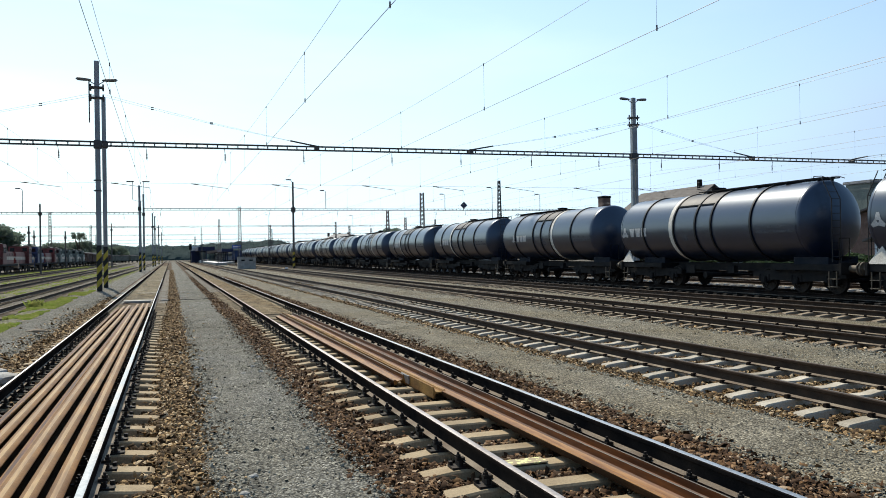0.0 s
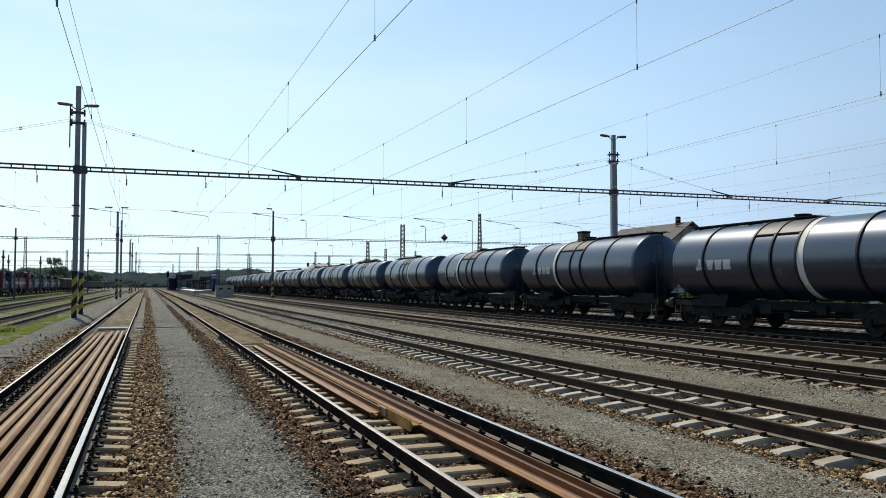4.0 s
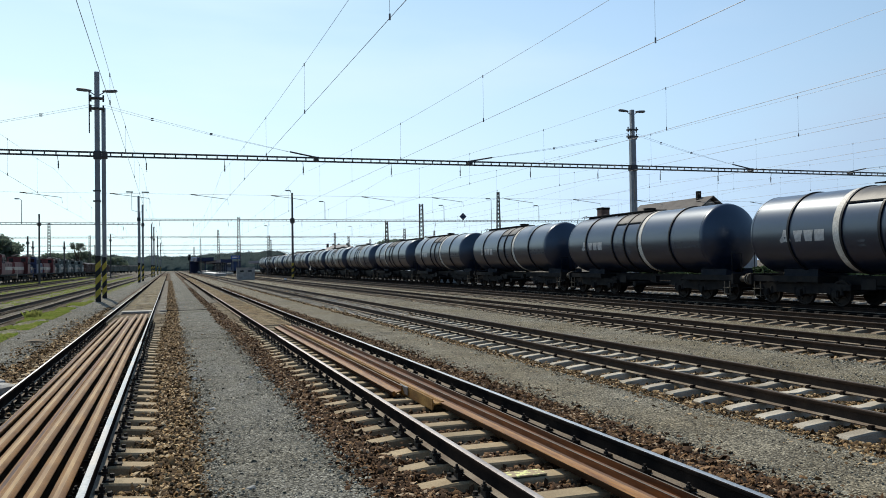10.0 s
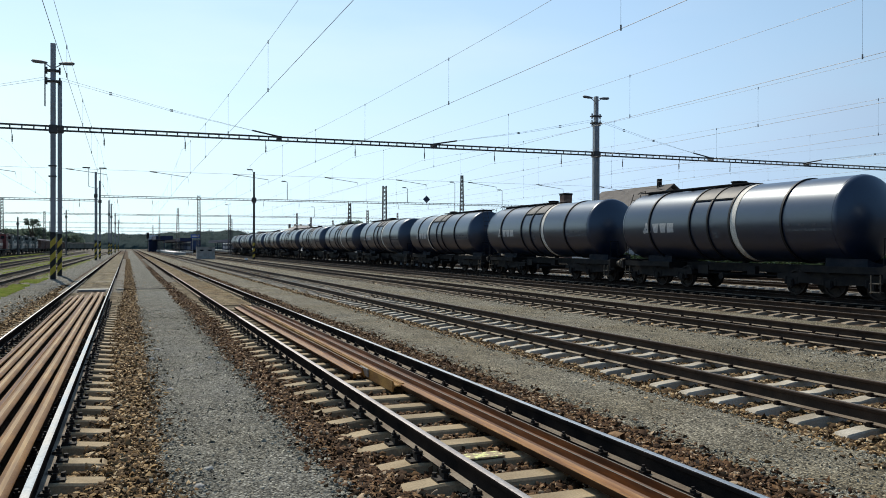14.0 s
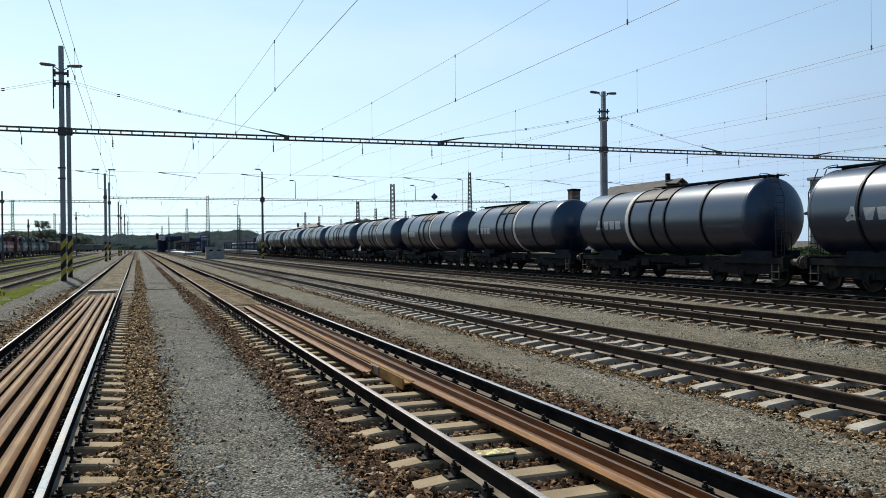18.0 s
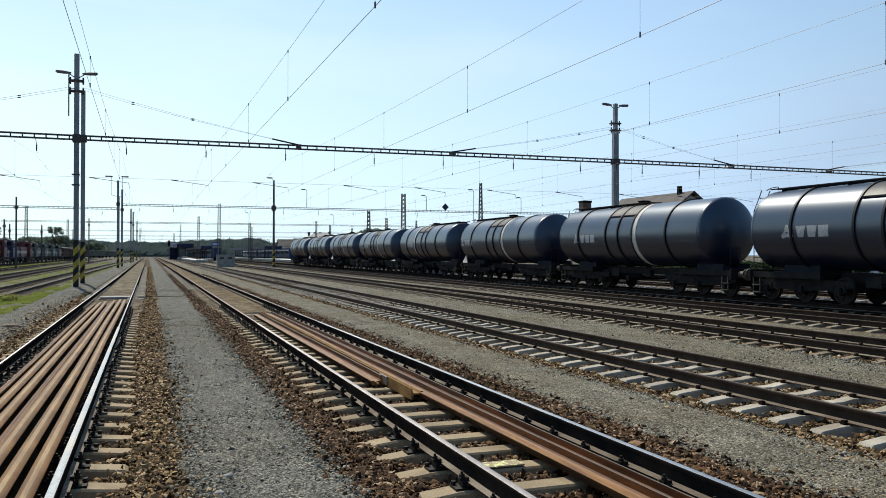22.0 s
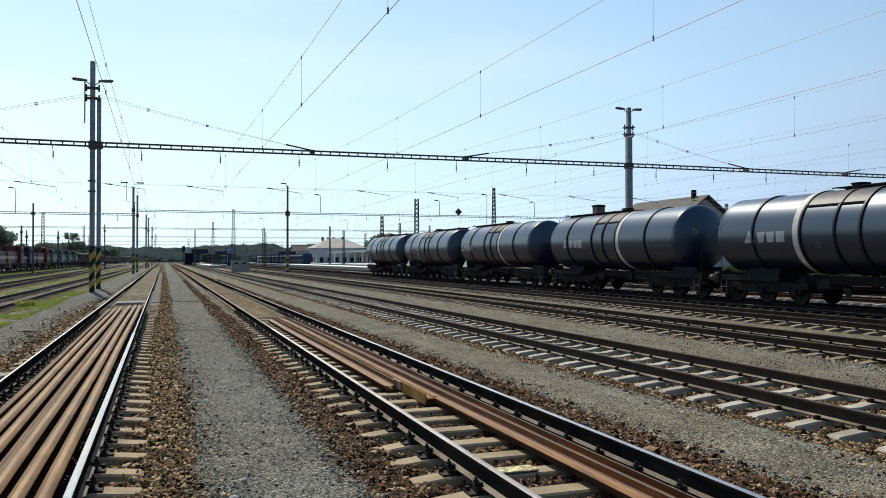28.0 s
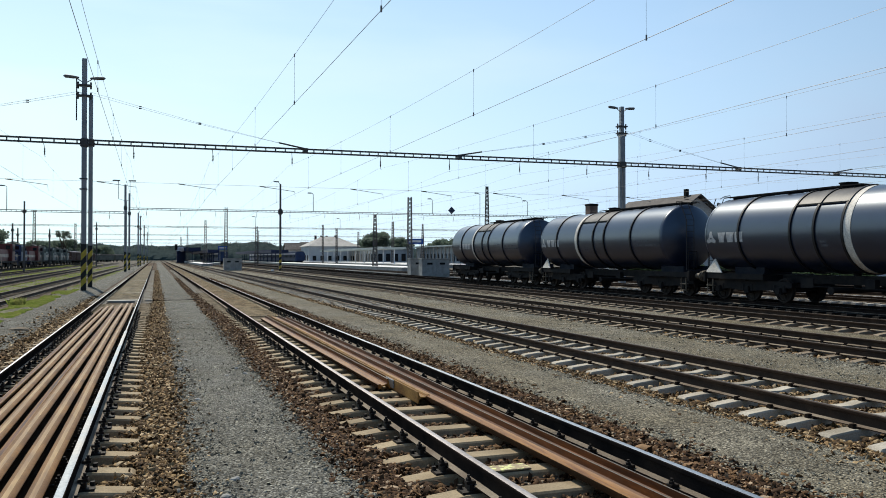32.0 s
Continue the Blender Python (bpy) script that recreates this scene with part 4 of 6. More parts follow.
# ---- overhead line: portals, masts and wires ----
def striped_foot(parent, x, w, d, top):
    """Black and yellow warning stripes, slanting round a square mast's foot."""
    bm = bmesh.new()
    n = 14
    rows = []
    for k in range(n + 1):
        z = top * k / n
        lean = 0.16 if 0 < k < n else 0.0
        rows.append([bm.verts.new((x + p, q, z + lean * p / w)) for p, q in ((-w, -d), (w, -d), (w, d), (-w, d))])
    for k, (ra, rb) in enumerate(zip(rows, rows[1:])):
        for i in range(4):
            bm.faces.new((ra[i], ra[(i + 1) % 4], rb[(i + 1) % 4], rb[i])).material_index = (k // 2) % 2
    bm.faces.new(rows[-1])
    part("striped_foot", bm, [BLACK, YELLOW], parent, "black and yellow warning stripes")


def portal_mast(m, height, beam_z, group, legs=(-0.13, 0.13), lamp_z=0.12):
    """Twin-legged steel mast with a boxed top and a yard lamp at either side."""
    t = thing("portal_mast", m, "grey twin-leg steel mast with yard lamps at its top", "mast", group)
    for x in legs:
        bm = bmesh.new()
        bevel_box(bm, x - 0.10, x + 0.10, -0.15, 0.15, 0.0, beam_z + 0.1, 0.015)
        part("leg", bm, GALV, t)
    bm = bmesh.new()
    bevel_box(bm, -0.20, 0.20, -0.17, 0.17, beam_z + 0.1, height - 1.9, 0.02)
    bevel_box(bm, -0.13, 0.13, -0.15, 0.15, height - 1.9, height, 0.02)
    part("boxed_top", bm, GALV, t)
    for z in (beam_z - 2.4, beam_z - 5.0):
        bm = bmesh.new()
        box(bm, -0.13, 0.13, -0.1, 0.1, z, z + 0.08)
        part("leg_tie", bm, GALV, t)
    bm = bmesh.new()
    bevel_box(bm, -0.28, 0.28, -0.24, 0.24, beam_z - 0.22, beam_z + 0.22, 0.04)
    part("beam_clamp", bm, LATTICE, t)
    mast_head(t, height, lamp_z, (height - 1.5, height - 2.0))
    return t


def mast_head(t, height, lamp_z, bracket_zs):
    """Cross brackets with their insulators, and two oval lamps, on a mast's upper end."""
    for z in bracket_zs:
        bm = bmesh.new()
        box(bm, -0.38, 0.38, -0.22, 0.22, z, z + 0.09)
        for x in (-0.34, 0.34):
            tube(bm, (x, 0, z - 0.15), (x, 0, z + 0.25), 0.05, 8)
        part("cross_bracket", bm, LATTICE, t)
    for s in (-1, 1):
        bm = bmesh.new()
        tube(bm, (s * 0.10, 0, height - lamp_z - 0.25), (s * 0.4, 0, height - lamp_z - 0.05), 0.03, 8)
        part("lamp_arm", bm, GALV, t)
        bm = bmesh.new()
        revolve(bm, [(0.0, 0.02), (0.05, 0.07), (0.35, 0.12), (0.75, 0.12), (0.85, 0.02)], 14, "x")
        for v in bm.verts:
            v.co.x, v.co.z = s * (v.co.x + 0.28), v.co.z * 0.8 + height - lamp_z + v.co.x * 0.06
        bmesh.ops.recalc_face_normals(bm, faces=bm.faces)
        part("lamp_head", bm, LAMPGREY, t, "oval yard lamp head", True)


def pole_mast(m, height, beam_z, group, w=0.135, brackets=(), lamps=False, collar=True):
    """Single square steel mast with a striped foot."""
    t = thing("pole_mast", m, "pale grey square steel mast with black-yellow striped foot" + (" and two lamps" if lamps else ""), "mast", group)
    bm = bmesh.new()
    bevel_box(bm, -w, w, -w, w, 2.75, height, 0.02)
    part("pole", bm, GALV, t)
    striped_foot(t, 0.0, w + 0.006, w + 0.006, 2.75)
    if collar:
        bm = bmesh.new()
        bevel_box(bm, -w - 0.08, w + 0.10, -w - 0.08, w + 0.08, beam_z - 0.24, beam_z + 0.24, 0.04)
        part("beam_clamp", bm, LATTICE, t)
    if lamps:
        mast_head(t, height, 1.12, brackets)
        bm = bmesh.new()
        tube(bm, (-0.42, 0, height - 3.6), (-0.42, 0, height - 1.1), 0.035, 8)
        tube(bm, (-0.42, 0, height - 2.0), (-w, 0, height - 2.0), 0.025, 6)
        part("conduit", bm, LATTICE, t)
        for z in (5.9, 6.5):
            bm = bmesh.new()
            box(bm, -w - 0.10, w + 0.04, -w - 0.03, w + 0.03, z, z + 0.07)
            part("band_clamp", bm, LATTICE, t)
    return t


def slim_mast(m, height, beam_z, group):
    """Single slender tube mast with a collar at the beam, one lamp and a striped foot."""
    t = thing("slim_mast", m, "slender dark steel mast with striped foot and one lamp", "mast", group)
    bm = bmesh.new()
    tube(bm, (0, 0, 2.5), (0, 0, height), 0.17, 12, 0.13)
    part("pole", bm, LATTICE, t, "", True)
    bm = bmesh.new()
    n = 12
    rows = [[bm.verts.new((0.18 * math.cos(a), 0.18 * math.sin(a), 2.5 * k / n + (0.1 * math.cos(a) if 0 < k < n else 0))) for a in np.linspace(0, 2 * math.pi, 13)[:-1]] for k in range(n + 1)]
    for k, (ra, rb) in enumerate(zip(rows, rows[1:])):
        for i in range(12):
            bm.faces.new((ra[i], ra[(i + 1) % 12], rb[(i + 1) % 12], rb[i])).material_index = (k // 2) % 2
    part("striped_foot", bm, [BLACK, YELLOW], t, "black and yellow warning stripes")
    bm = bmesh.new()
    bevel_box(bm, -0.32, 0.32, -0.28, 0.28, beam_z - 0.4, beam_z + 0.4, 0.1)
    part("beam_collar", bm, LATTICE, t)
    bm = bmesh.new()
    bevel_box(bm, -1.0, -0.2, -0.14, 0.14, height + 0.25, height + 0.42, 0.05)
    tube(bm, (-0.3, 0, height + 0.3), (0.0, 0, height - 0.2), 0.04, 8)
    part("lamp_head", bm, GALV, t)
    return t


def lattice_mast(m, height, w0, w1, group, label="tapered steel lattice mast"):
    t = thing("lattice_mast", m, label, "mast", group)
    for sx in (-1, 1):
        for sy in (-1, 1):
            bm = bmesh.new()
            tube(bm, (sx * w0, sy * w0 * 0.7, 0), (sx * w1, sy * w1 * 0.7, height), 0.06, 4)
            part("corner_post", bm, LATTICE, t)
    bm = bmesh.new()
    n = max(8, int(height / 0.62))
    for k in range(n):
        za, zb = height * k / n, height * (k + 1) / n
        wa, wb = w0 + (w1 - w0) * k / n, w0 + (w1 - w0) * (k + 1) / n
        s = 1 if k % 2 else -1
        for sy in (-1, 1):
            for d in (-1, 1):
                tube(bm, (-d * wa, sy * wa * 0.7, za), (d * wb, sy * wb * 0.7, zb), 0.034, 4)
        for sx in (-1, 1):
            tube(bm, (sx * wa, -s * wa * 0.7, za), (sx * wb, s * wb * 0.7, zb), 0.034, 4)
    tagged(part("lacing", bm, LATTICE, t), kind="stuff")
    return t


def portal_beam(xa, xb, y, z, z1=None, cell=0.60, h=0.23, label="long slender lattice beam carried by masts across the tracks"):
    rise = 0.0 if z1 is None else math.degrees(math.atan2(z1 - z, xb - xa))
    x0, x1 = 0.0, xb - xa
    t = thing("portal_beam", pose(xa, y, z, 0, -rise, 0), label, "portal beam", "portals over the tracks")
    for sy in (-0.16, 0.16):
        for sz in (-h / 2, h / 2):
            bm = bmesh.new()
            box(bm, x0, x1, sy - 0.025, sy + 0.025, sz - 0.03, sz + 0.03)
            part("chord", bm, LATTICE, t)
    bm = bmesh.new()
    x, k = x0, 0
    while x < x1:
        box(bm, x - 0.035, x + 0.035, -0.175, -0.145, -h / 2, h / 2)
        box(bm, x - 0.02, x + 0.02, -0.16, 0.16, h / 2 - 0.02, h / 2)
        box(bm, x - 0.02, x + 0.02, -0.16, 0.16, -h / 2, -h / 2 + 0.02)
        x += cell
    tagged(part("battens", bm, LATTICE, t), kind="stuff")
    return t


def wire_run(bm, pts, r):
    for a, b in zip(pts, pts[1:]):
        tube(bm, a, b, r, 5, cap=False)


def catenary(x, supports, zc=5.75, zs=7.7, sag=0.75, group="overhead wires", thick=1.0, far=False):
    """Contact wire, carrying wire and droppers over one track."""
    t = thing("overhead_line", pose(x, 0, 0), "thin contact wire hung by droppers from a sagging carrying wire", "overhead wire", group)
    bm = bmesh.new()
    wire_run(bm, [(0.2 * (-1) ** i, y, zc) for i, y in enumerate(supports)], 0.0055 * thick)
    part("contact_wire", bm, WIRE, t)
    bm, hung = bmesh.new(), []
    for i, (a, b) in enumerate(zip(supports, supports[1:])):
        n = 14
        pts = []
        for k in range(n + 1):
            s = k / n
            pts.append((0.2 * (-1) ** i * (1 - 2 * s), a + (b - a) * s, zs - 4 * sag * s * (1 - s)))
        wire_run(bm, pts, 0.0042 * thick)
        for k in range(int((b - a - 6.7) / 8) + 1):
            y = b - 6.7 - 8 * k
            s = (y - a) / (b - a)
            px = 0.2 * (-1) ** i * (1 - 2 * s)
            z = zs - 4 * sag * s * (1 - s)
            dr = bmesh.new()
            tube(dr, (px, y, zc), (px, y, z), 0.003 * thick, 4)
            tube(dr, (px, y, zc - 0.03), (px, y, zc + 0.07), 0.016 * thick, 5)
            tube(dr, (px, y, z - 0.05), (px, y, z + 0.03), 0.014 * thick, 5)
            hung.append(dr)
    part("carrying_wire", bm, WIRE, t)
    for dr in hung:
        part("dropper", dr, WIRE, t)
    return t


Y1, Y2, Y3, Y4, Y5 = 50.7, 119.0, 187.0, 255.0, 323.0


def beam_z(x):
    """Height of the first portal's beam, which climbs a little towards the station side."""
    return 8.62 if x < -3.9 else 8.62 + 0.13 * min((x + 3.9) / 36, 1)


pole_mast(pose(-3.93, Y1, -0.05), 13.5, beam_z(-3.9), "portal masts", 0.135, (11.9, 11.3), True)
pole_mast(pose(-4.0, Y1 + 5.9, -0.05), 12.5, 9.4, "portal masts", 0.125)
portal_mast(pose(32.0, Y1, -0.05), 13.0, beam_z(32.0), "portal masts")
portal_mast(pose(68.0, Y1, -0.05), 13.0, beam_z(68.0), "portal masts")
portal_mast(pose(-40.0, Y1, -0.05), 13.0, beam_z(-40.0), "portal masts")
portal_beam(-40.3, -3.95, Y1, 8.62)
portal_beam(-3.8, 32.0, Y1, 8.62, 8.75)
portal_beam(32.1, 68.3, Y1, 8.75)
for x, y, h, w in ((-3.92, Y2 - 2.0, 11.9, 0.14), (-3.83, Y2 + 12.5, 11.8, 0.14), (-3.6, Y3 - 2, 11.7, 0.15), (-3.4, Y3 + 12, 11.7, 0.15), (-3.3, Y4, 11.7, 0.16), (-3.1, Y5, 11.7, 0.16)):
    pole_mast(pose(x, y, -0.05), h, 8.7, "portal masts", w)
twin = thing("twin_lamp", pose(-3.92, Y2 + 2.5, 0), "slim pole with two flat lamp heads beside the mast", "street lamp", "yard lamps")
for sx in (-1, 1):
    bm = bmesh.new()
    tube(bm, (sx * 0.75 - 0.3, 0, 10.2), (sx * 0.75 - 0.3, 0, 12.75), 0.035, 6)
    tube(bm, (sx * 0.75 - 0.3, 0, 10.2), (-0.0, 0, 9.9), 0.03, 6)
    stem = part("stem", bm, GALV, twin)
    bm = bmesh.new()
    bevel_box(bm, *sorted((sx * 0.55 - 0.3, sx * 1.55 - 0.3)), -0.16, 0.16, 12.7, 12.86, 0.04)
    part("lamp_head", bm, LAMPGREY, stem)
bm = bmesh.new()
tube(bm, (0, 0, -0.1), (0, 0, 10.0), 0.07, 8)
part("pole", bm, GALV, twin)
slim_mast(pose(17.2, Y2, -0.05), 12.8, 8.7, "portal masts")
portal_beam(-3.5, 98, Y2, 8.7)
portal_beam(-60, -3.7, Y2, 8.15)
for x, y, h, r in ((-16.6, Y2 + 1, 9.6, 0.13), (-30.0, Y2 + 1, 9.4, 0.13), (-48.0, Y2 + 1, 9.4, 0.13), (-27.0, 180, 8.9, 0.2), (-26.2, 181, 8.0, 0.16), (-20.3, 180, 7.8, 0.17), (-12.0, Y3, 9.6, 0.14)):
    t = thing("tube_mast", pose(x, y, -0.1), "slim dark steel tube mast with a collar", "mast", "tube masts")
    bm = bmesh.new()
    tube(bm, (0, 0, 0), (0, 0, h), r, 10, r * 0.8)
    part("tube", bm, LATTICE, t, "", True)
    bm = bmesh.new()
    bevel_box(bm, -r - 0.09, r + 0.09, -r - 0.09, r + 0.09, h - 1.6, h - 1.15, 0.04)
    part("collar", bm, LATTICE, t)
# double lattice mast and its neighbours behind the second portal
for x, y, h, a, b in ((37.4, Y2 + 1, 11.5, 0.36, 0.26), (50.5, Y2 + 1, 13.6, 0.42, 0.16), (31.8, Y2 + 1, 8.7, 0.35, 0.16), (96, Y2 + 1, 12, 0.4, 0.2), (14.9, Y3, 13.4, 0.45, 0.25), (10.6, Y3 + 3, 10.6, 0.4, 0.15), (21.6, Y3, 9.2, 0.35, 0.2), (54.0, Y3, 10.8, 0.3, 0.2), (61.6, Y3, 10.3, 0.4, 0.12), (36.9, Y3, 9.8, 0.16, 0.14), (40.2, Y3, 8.9, 0.2, 0.16), (-24, Y3, 12.0, 0.35, 0.2), (-35, Y3, 9, 0.3, 0.2), (9.0, Y4, 11.0, 0.2, 0.15), (-22, Y4, 12.0, 0.3, 0.2), (30, Y4, 10.5, 0.3, 0.2), (9.0, Y5, 10.0, 0.3, 0.2), (-26, Y5, 11, 0.3, 0.2), (62, Y4, 10.5, 0.3, 0.2)):
    lattice_mast(pose(x, y, -0.1), h, a, b, "lattice masts")
portal_beam(-60, 110, Y3, 8.75, cell=0.9)
portal_beam(-70, 120, Y4, 8.75, cell=1.2)
portal_beam(-80, 130, Y5, 8.75, cell=1.6)
portal_beam(-80, 130, Y5 + 70, 8.75, cell=2.0)
SUPPORTS = [-18, Y1, Y2, Y3, Y4, Y5]
WIRES = [-6.0, -1.25, 3.25, 8.05, 13.8, 18.6, 23.8, 29.1, 34.3, 39.4, 44.3]
for x in WIRES:
    catenary(x, SUPPORTS, sag=1.3 if x == -1.25 else 0.75)


t = thing("beam_loudspeaker", pose(-9.6, Y1 - 0.16, 0), "small dark box-shaped loudspeaker hung under the beam", "loudspeaker")
bm = bmesh.new()
tube(bm, (0, 0, 8.62), (0, 0, 8.35), 0.03, 6)
part("bracket", bm, LATTICE, t)
bm = bmesh.new()
bevel_box(bm, -0.22, 0.22, -0.2, 0.2, 7.95, 8.37, 0.03)
part("housing", bm, FRAME, t)


def yard_lamp(m, z0, h, s=1):
    """Slim pole with a curved arm and flat lamp head, standing on a portal beam or on the ground."""
    t = thing("yard_lamp", m, "slim grey pole with one flat overhanging lamp head", "street lamp", "yard lamps")
    bm = bmesh.new()
    tube(bm, (0, 0, z0), (0, 0, h - 0.15), 0.055, 8, 0.04)
    part("pole", bm, GALV, t)
    bm = bmesh.new()
    tube(bm, (0, 0, h - 0.15), (-0.15 * s, 0, h), 0.035, 8)
    tube(bm, (-0.15 * s, 0, h), (-0.3 * s, 0, h + 0.02), 0.03, 8)
    part("arm", bm, GALV, t)
    bm = bmesh.new()
    x0, x1 = sorted((-0.25 * s, -0.85 * s))
    bevel_box(bm, x0, x1, -0.16, 0.16, h - 0.03, h + 0.12, 0.04)
    part("lamp_head", bm, GALV, t)
    return t


for x, y, z0, h in ((22.6, Y2, 8.75, 11.5), (41.4, Y2, 8.75, 11.1), (57.8, Y2, 8.75, 11.2), (22.0, Y3, 8.9, 11.3), (41.6, Y3, 8.9, 11.2), (-18.0, Y2, 8.15, 11.4), (46.0, Y1 + 60, -0.1, 11.5)):
    yard_lamp(pose(x - 0.55, y, 0), z0, h)

# stay wires from the mast tops to the beam, with their short struts
for xm, hm, ends in ((-3.93, 11.4, (8.87, -16.5)), (32.0, 11.1, (42.4, 19.3)), (68.0, 11.1, (52.2,))):
    for xe in ends:
        t = thing("stay_wire", pose(0, Y1, 0), "pair of thin stay wires from mast top to beam", "stay wire", "stay wires")
        s = 1 if xe > xm else -1
        for dz, dx in ((0.0, 0.0), (0.14, 0.0)):
            bm = bmesh.new()
            a, b = Vector((xm + s * 0.3, 0, hm + dz)), Vector((xe - s * 1.6, 0, beam_z(xe) + 0.42 + dz * 0.15))
            mid_p = a.lerp(b, 0.55) - Vector((0, 0, 0.10))
            wire_run(bm, [a, a.lerp(mid_p, 0.5) - Vector((0, 0, 0.02)), mid_p, b], 0.007)
            for q in (0.25, 0.56):
                p = a.lerp(b, q) - Vector((0, 0, 0.10 * 4 * q * (1 - q)))
                tube(bm, p - Vector((s * 0.08, 0, 0)), p + Vector((s * 0.08, 0, 0)), 0.035, 6)
            part("wire", bm, WIRE, t)
        bm = bmesh.new()
        tube(bm, (xe - s * 1.65, 0, beam_z(xe) + 0.45), (xe, 0, beam_z(xe) + 0.15), 0.05, 8)
        part("strut", bm, LATTICE, t, "short dark strut")
        bm = bmesh.new()
        box(bm, xe - 0.14, xe + 0.14, -0.2, 0.2, beam_z(xe) - 0.14, beam_z(xe) + 0.17)
        part("clamp", bm, LATTICE, t)

# hangers under the beam and steady arms at each wire
HANG = mat("brown_insulator", (0.06, 0.04, 0.03), 0.4, second=(0.09, 0.06, 0.05), scale=8, bump=0)
for i, (yy, zb) in enumerate(((Y1, 0), (Y2, 8.7))):
    for k, x in enumerate(WIRES):
        zb = beam_z(x) if yy == Y1 else 8.15 if x < -3.6 else 8.7
        t = thing("wire_hanger", pose(x, yy, 0), "insulated rod hanging from the beam to the carrying wire", "wire hanger", "wire hangers")
        bm = bmesh.new()
        tube(bm, (-0.05, -0.15, zb - 0.08), (0.0, 0, zb - 0.5), 0.018, 6)
        part("rod", bm, LATTICE, t)
        bm = bmesh.new()
        n = 5
        revolve(bm, [(zb - 0.47 - 0.09 * q - (0.04 if j else 0), 0.05 if j == 0 else 0.02) for q in range(n) for j in (0, 1)], 8, "z")
        part("insulator", bm, HANG, t, "ribbed dark brown insulator")
        bm = bmesh.new()
        tube(bm, (0.0, 0, zb - 0.95), (0.05, 0, 7.68), 0.014, 6)
        part("clamp_rod", bm, LATTICE, t)
        s = 1
        arm = thing("steady_arm", pose(x, yy, 0), "thin bent steady arm holding the contact wire", "steady arm", "steady arms")
        bm = bmesh.new()
        tube(bm, (-1.6 * s, 0, 6.30), (0.15 * s, 0, 6.08), 0.017, 6)
        tube(bm, (0.15 * s, 0, 6.08), (0.21 * s, 0, 5.75), 0.007, 6)
        part("arm", bm, GALV, arm)
        bm = bmesh.new()
        tube(bm, (-1.6 * s, 0, 6.30), (-2.0 * s, 0, 6.35), 0.03, 8)
        part("insulator", bm, HANG, arm)
    t = thing("cross_span_wire", pose(0, yy, 0), "thin horizontal wire spanned across the tracks between masts", "cross-span wire", "cross-span wires")
    bm = bmesh.new()
    tube(bm, (-40, 0, 6.36), (68, 0, 6.36), 0.007, 5)
    part("wire", bm, WIRE, t)

# diamond board above the second portal
SIGNBLUE = mat("dark_blue_board", (0.03, 0.05, 0.10), 0.5, scale=3, bump=0)
t = thing("diamond_signal_board", pose(44.0, Y2, 0), "dark diamond-shaped signal board standing on the beam", "signal board")
bm = bmesh.new()
tube(bm, (0, -0.05, 8.8), (0, -0.05, 9.1), 0.03, 6)
part("post", bm, LATTICE, t)
bm = bmesh.new()
box(bm, -0.42, 0.42, -0.02, 0.02, -0.42, 0.42, 0, Matrix.Translation((0, -0.05, 9.4)) @ Matrix.Rotation(radians(45), 4, "Y"))
part("board", bm, SIGNBLUE, t)


# ---- spare rails lying in the tracks ----
# a heavier rail section with a broad rounded head, points as in RAIL
BROAD = RAIL[:6] + [(0.054, 0.130), (0.062, 0.150), (0.048, 0.165), (0.020, 0.171), (-0.020, 0.171), (-0.048, 0.165), (-0.062, 0.150), (-0.054, 0.130)] + RAIL[-4:]


def loose_rail(x, y0, y1, z, material, label, tip=0.0, turn=0.0, outline=RAIL):
    """A spare rail: upright or tipped on its side."""
    if tip:
        # tipped: dark head top and foot paint its shade, pale edge its glint
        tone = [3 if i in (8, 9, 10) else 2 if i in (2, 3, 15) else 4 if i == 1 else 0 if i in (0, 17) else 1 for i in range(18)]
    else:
        # upright: pale strip on top paints the highlight, dark web the shade
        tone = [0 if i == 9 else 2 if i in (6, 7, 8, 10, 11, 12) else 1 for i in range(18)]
    bm = bmesh.new()
    sweep_profile(bm, outline, y0, y1, tone, 0, 0, 10)
    for v in bm.verts:
        v.co.x += 0.010 * math.sin(v.co.y * 0.33 + x * 9)
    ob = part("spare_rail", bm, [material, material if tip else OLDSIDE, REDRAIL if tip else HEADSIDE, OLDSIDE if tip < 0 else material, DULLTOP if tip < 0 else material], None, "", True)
    ob.matrix_basis = pose(x, 0, z, 0, tip, turn)
    return tagged(ob, label, "rail", "spare rails lying in the tracks")


for x, y1, m, o in ((-1.765, 30.4, REDRAIL, RAIL), (-1.63, 31.2, OLDRAIL, BROAD), (-1.46, 31.8, OLDRAIL, BROAD), (-1.20, 32.6, OLDRAIL, BROAD), (-1.015, 33.0, OLDRAIL, BROAD), (-0.84, 32.9, OLDRAIL, BROAD)):
    loose_rail(x, -6, y1, 0.012, m, "tan-rusted spare rail lying upright between the running rails", outline=o)
loose_rail(-1.325, -6, 32.2, -0.045, REDRAIL, "dark red-brown spare rail sunk between two others")
# rails lying on their sides in the second track: the head to one side, the foot standing on its edge
loose_rail(3.565, -4, 25.0, 0.070, ORANGERUST, "orange-brown spare rail lying on its side along the track", tip=-97)
loose_rail(3.755, -4, 24.6, 0.070, REDRAIL, "red-brown spare rail lying on its side beside another", tip=-97)
loose_rail(3.275, 10.15, 25.4, 0.066, YELLOWRUST, "ochre-rusted spare rail lying on its side with its foot upright", tip=90)
loose_rail(3.215, 11.3, 25.2, 0.068, ORANGERUST, "brown spare rail lying on its side beside the ochre one", tip=-104)
bm = bmesh.new()
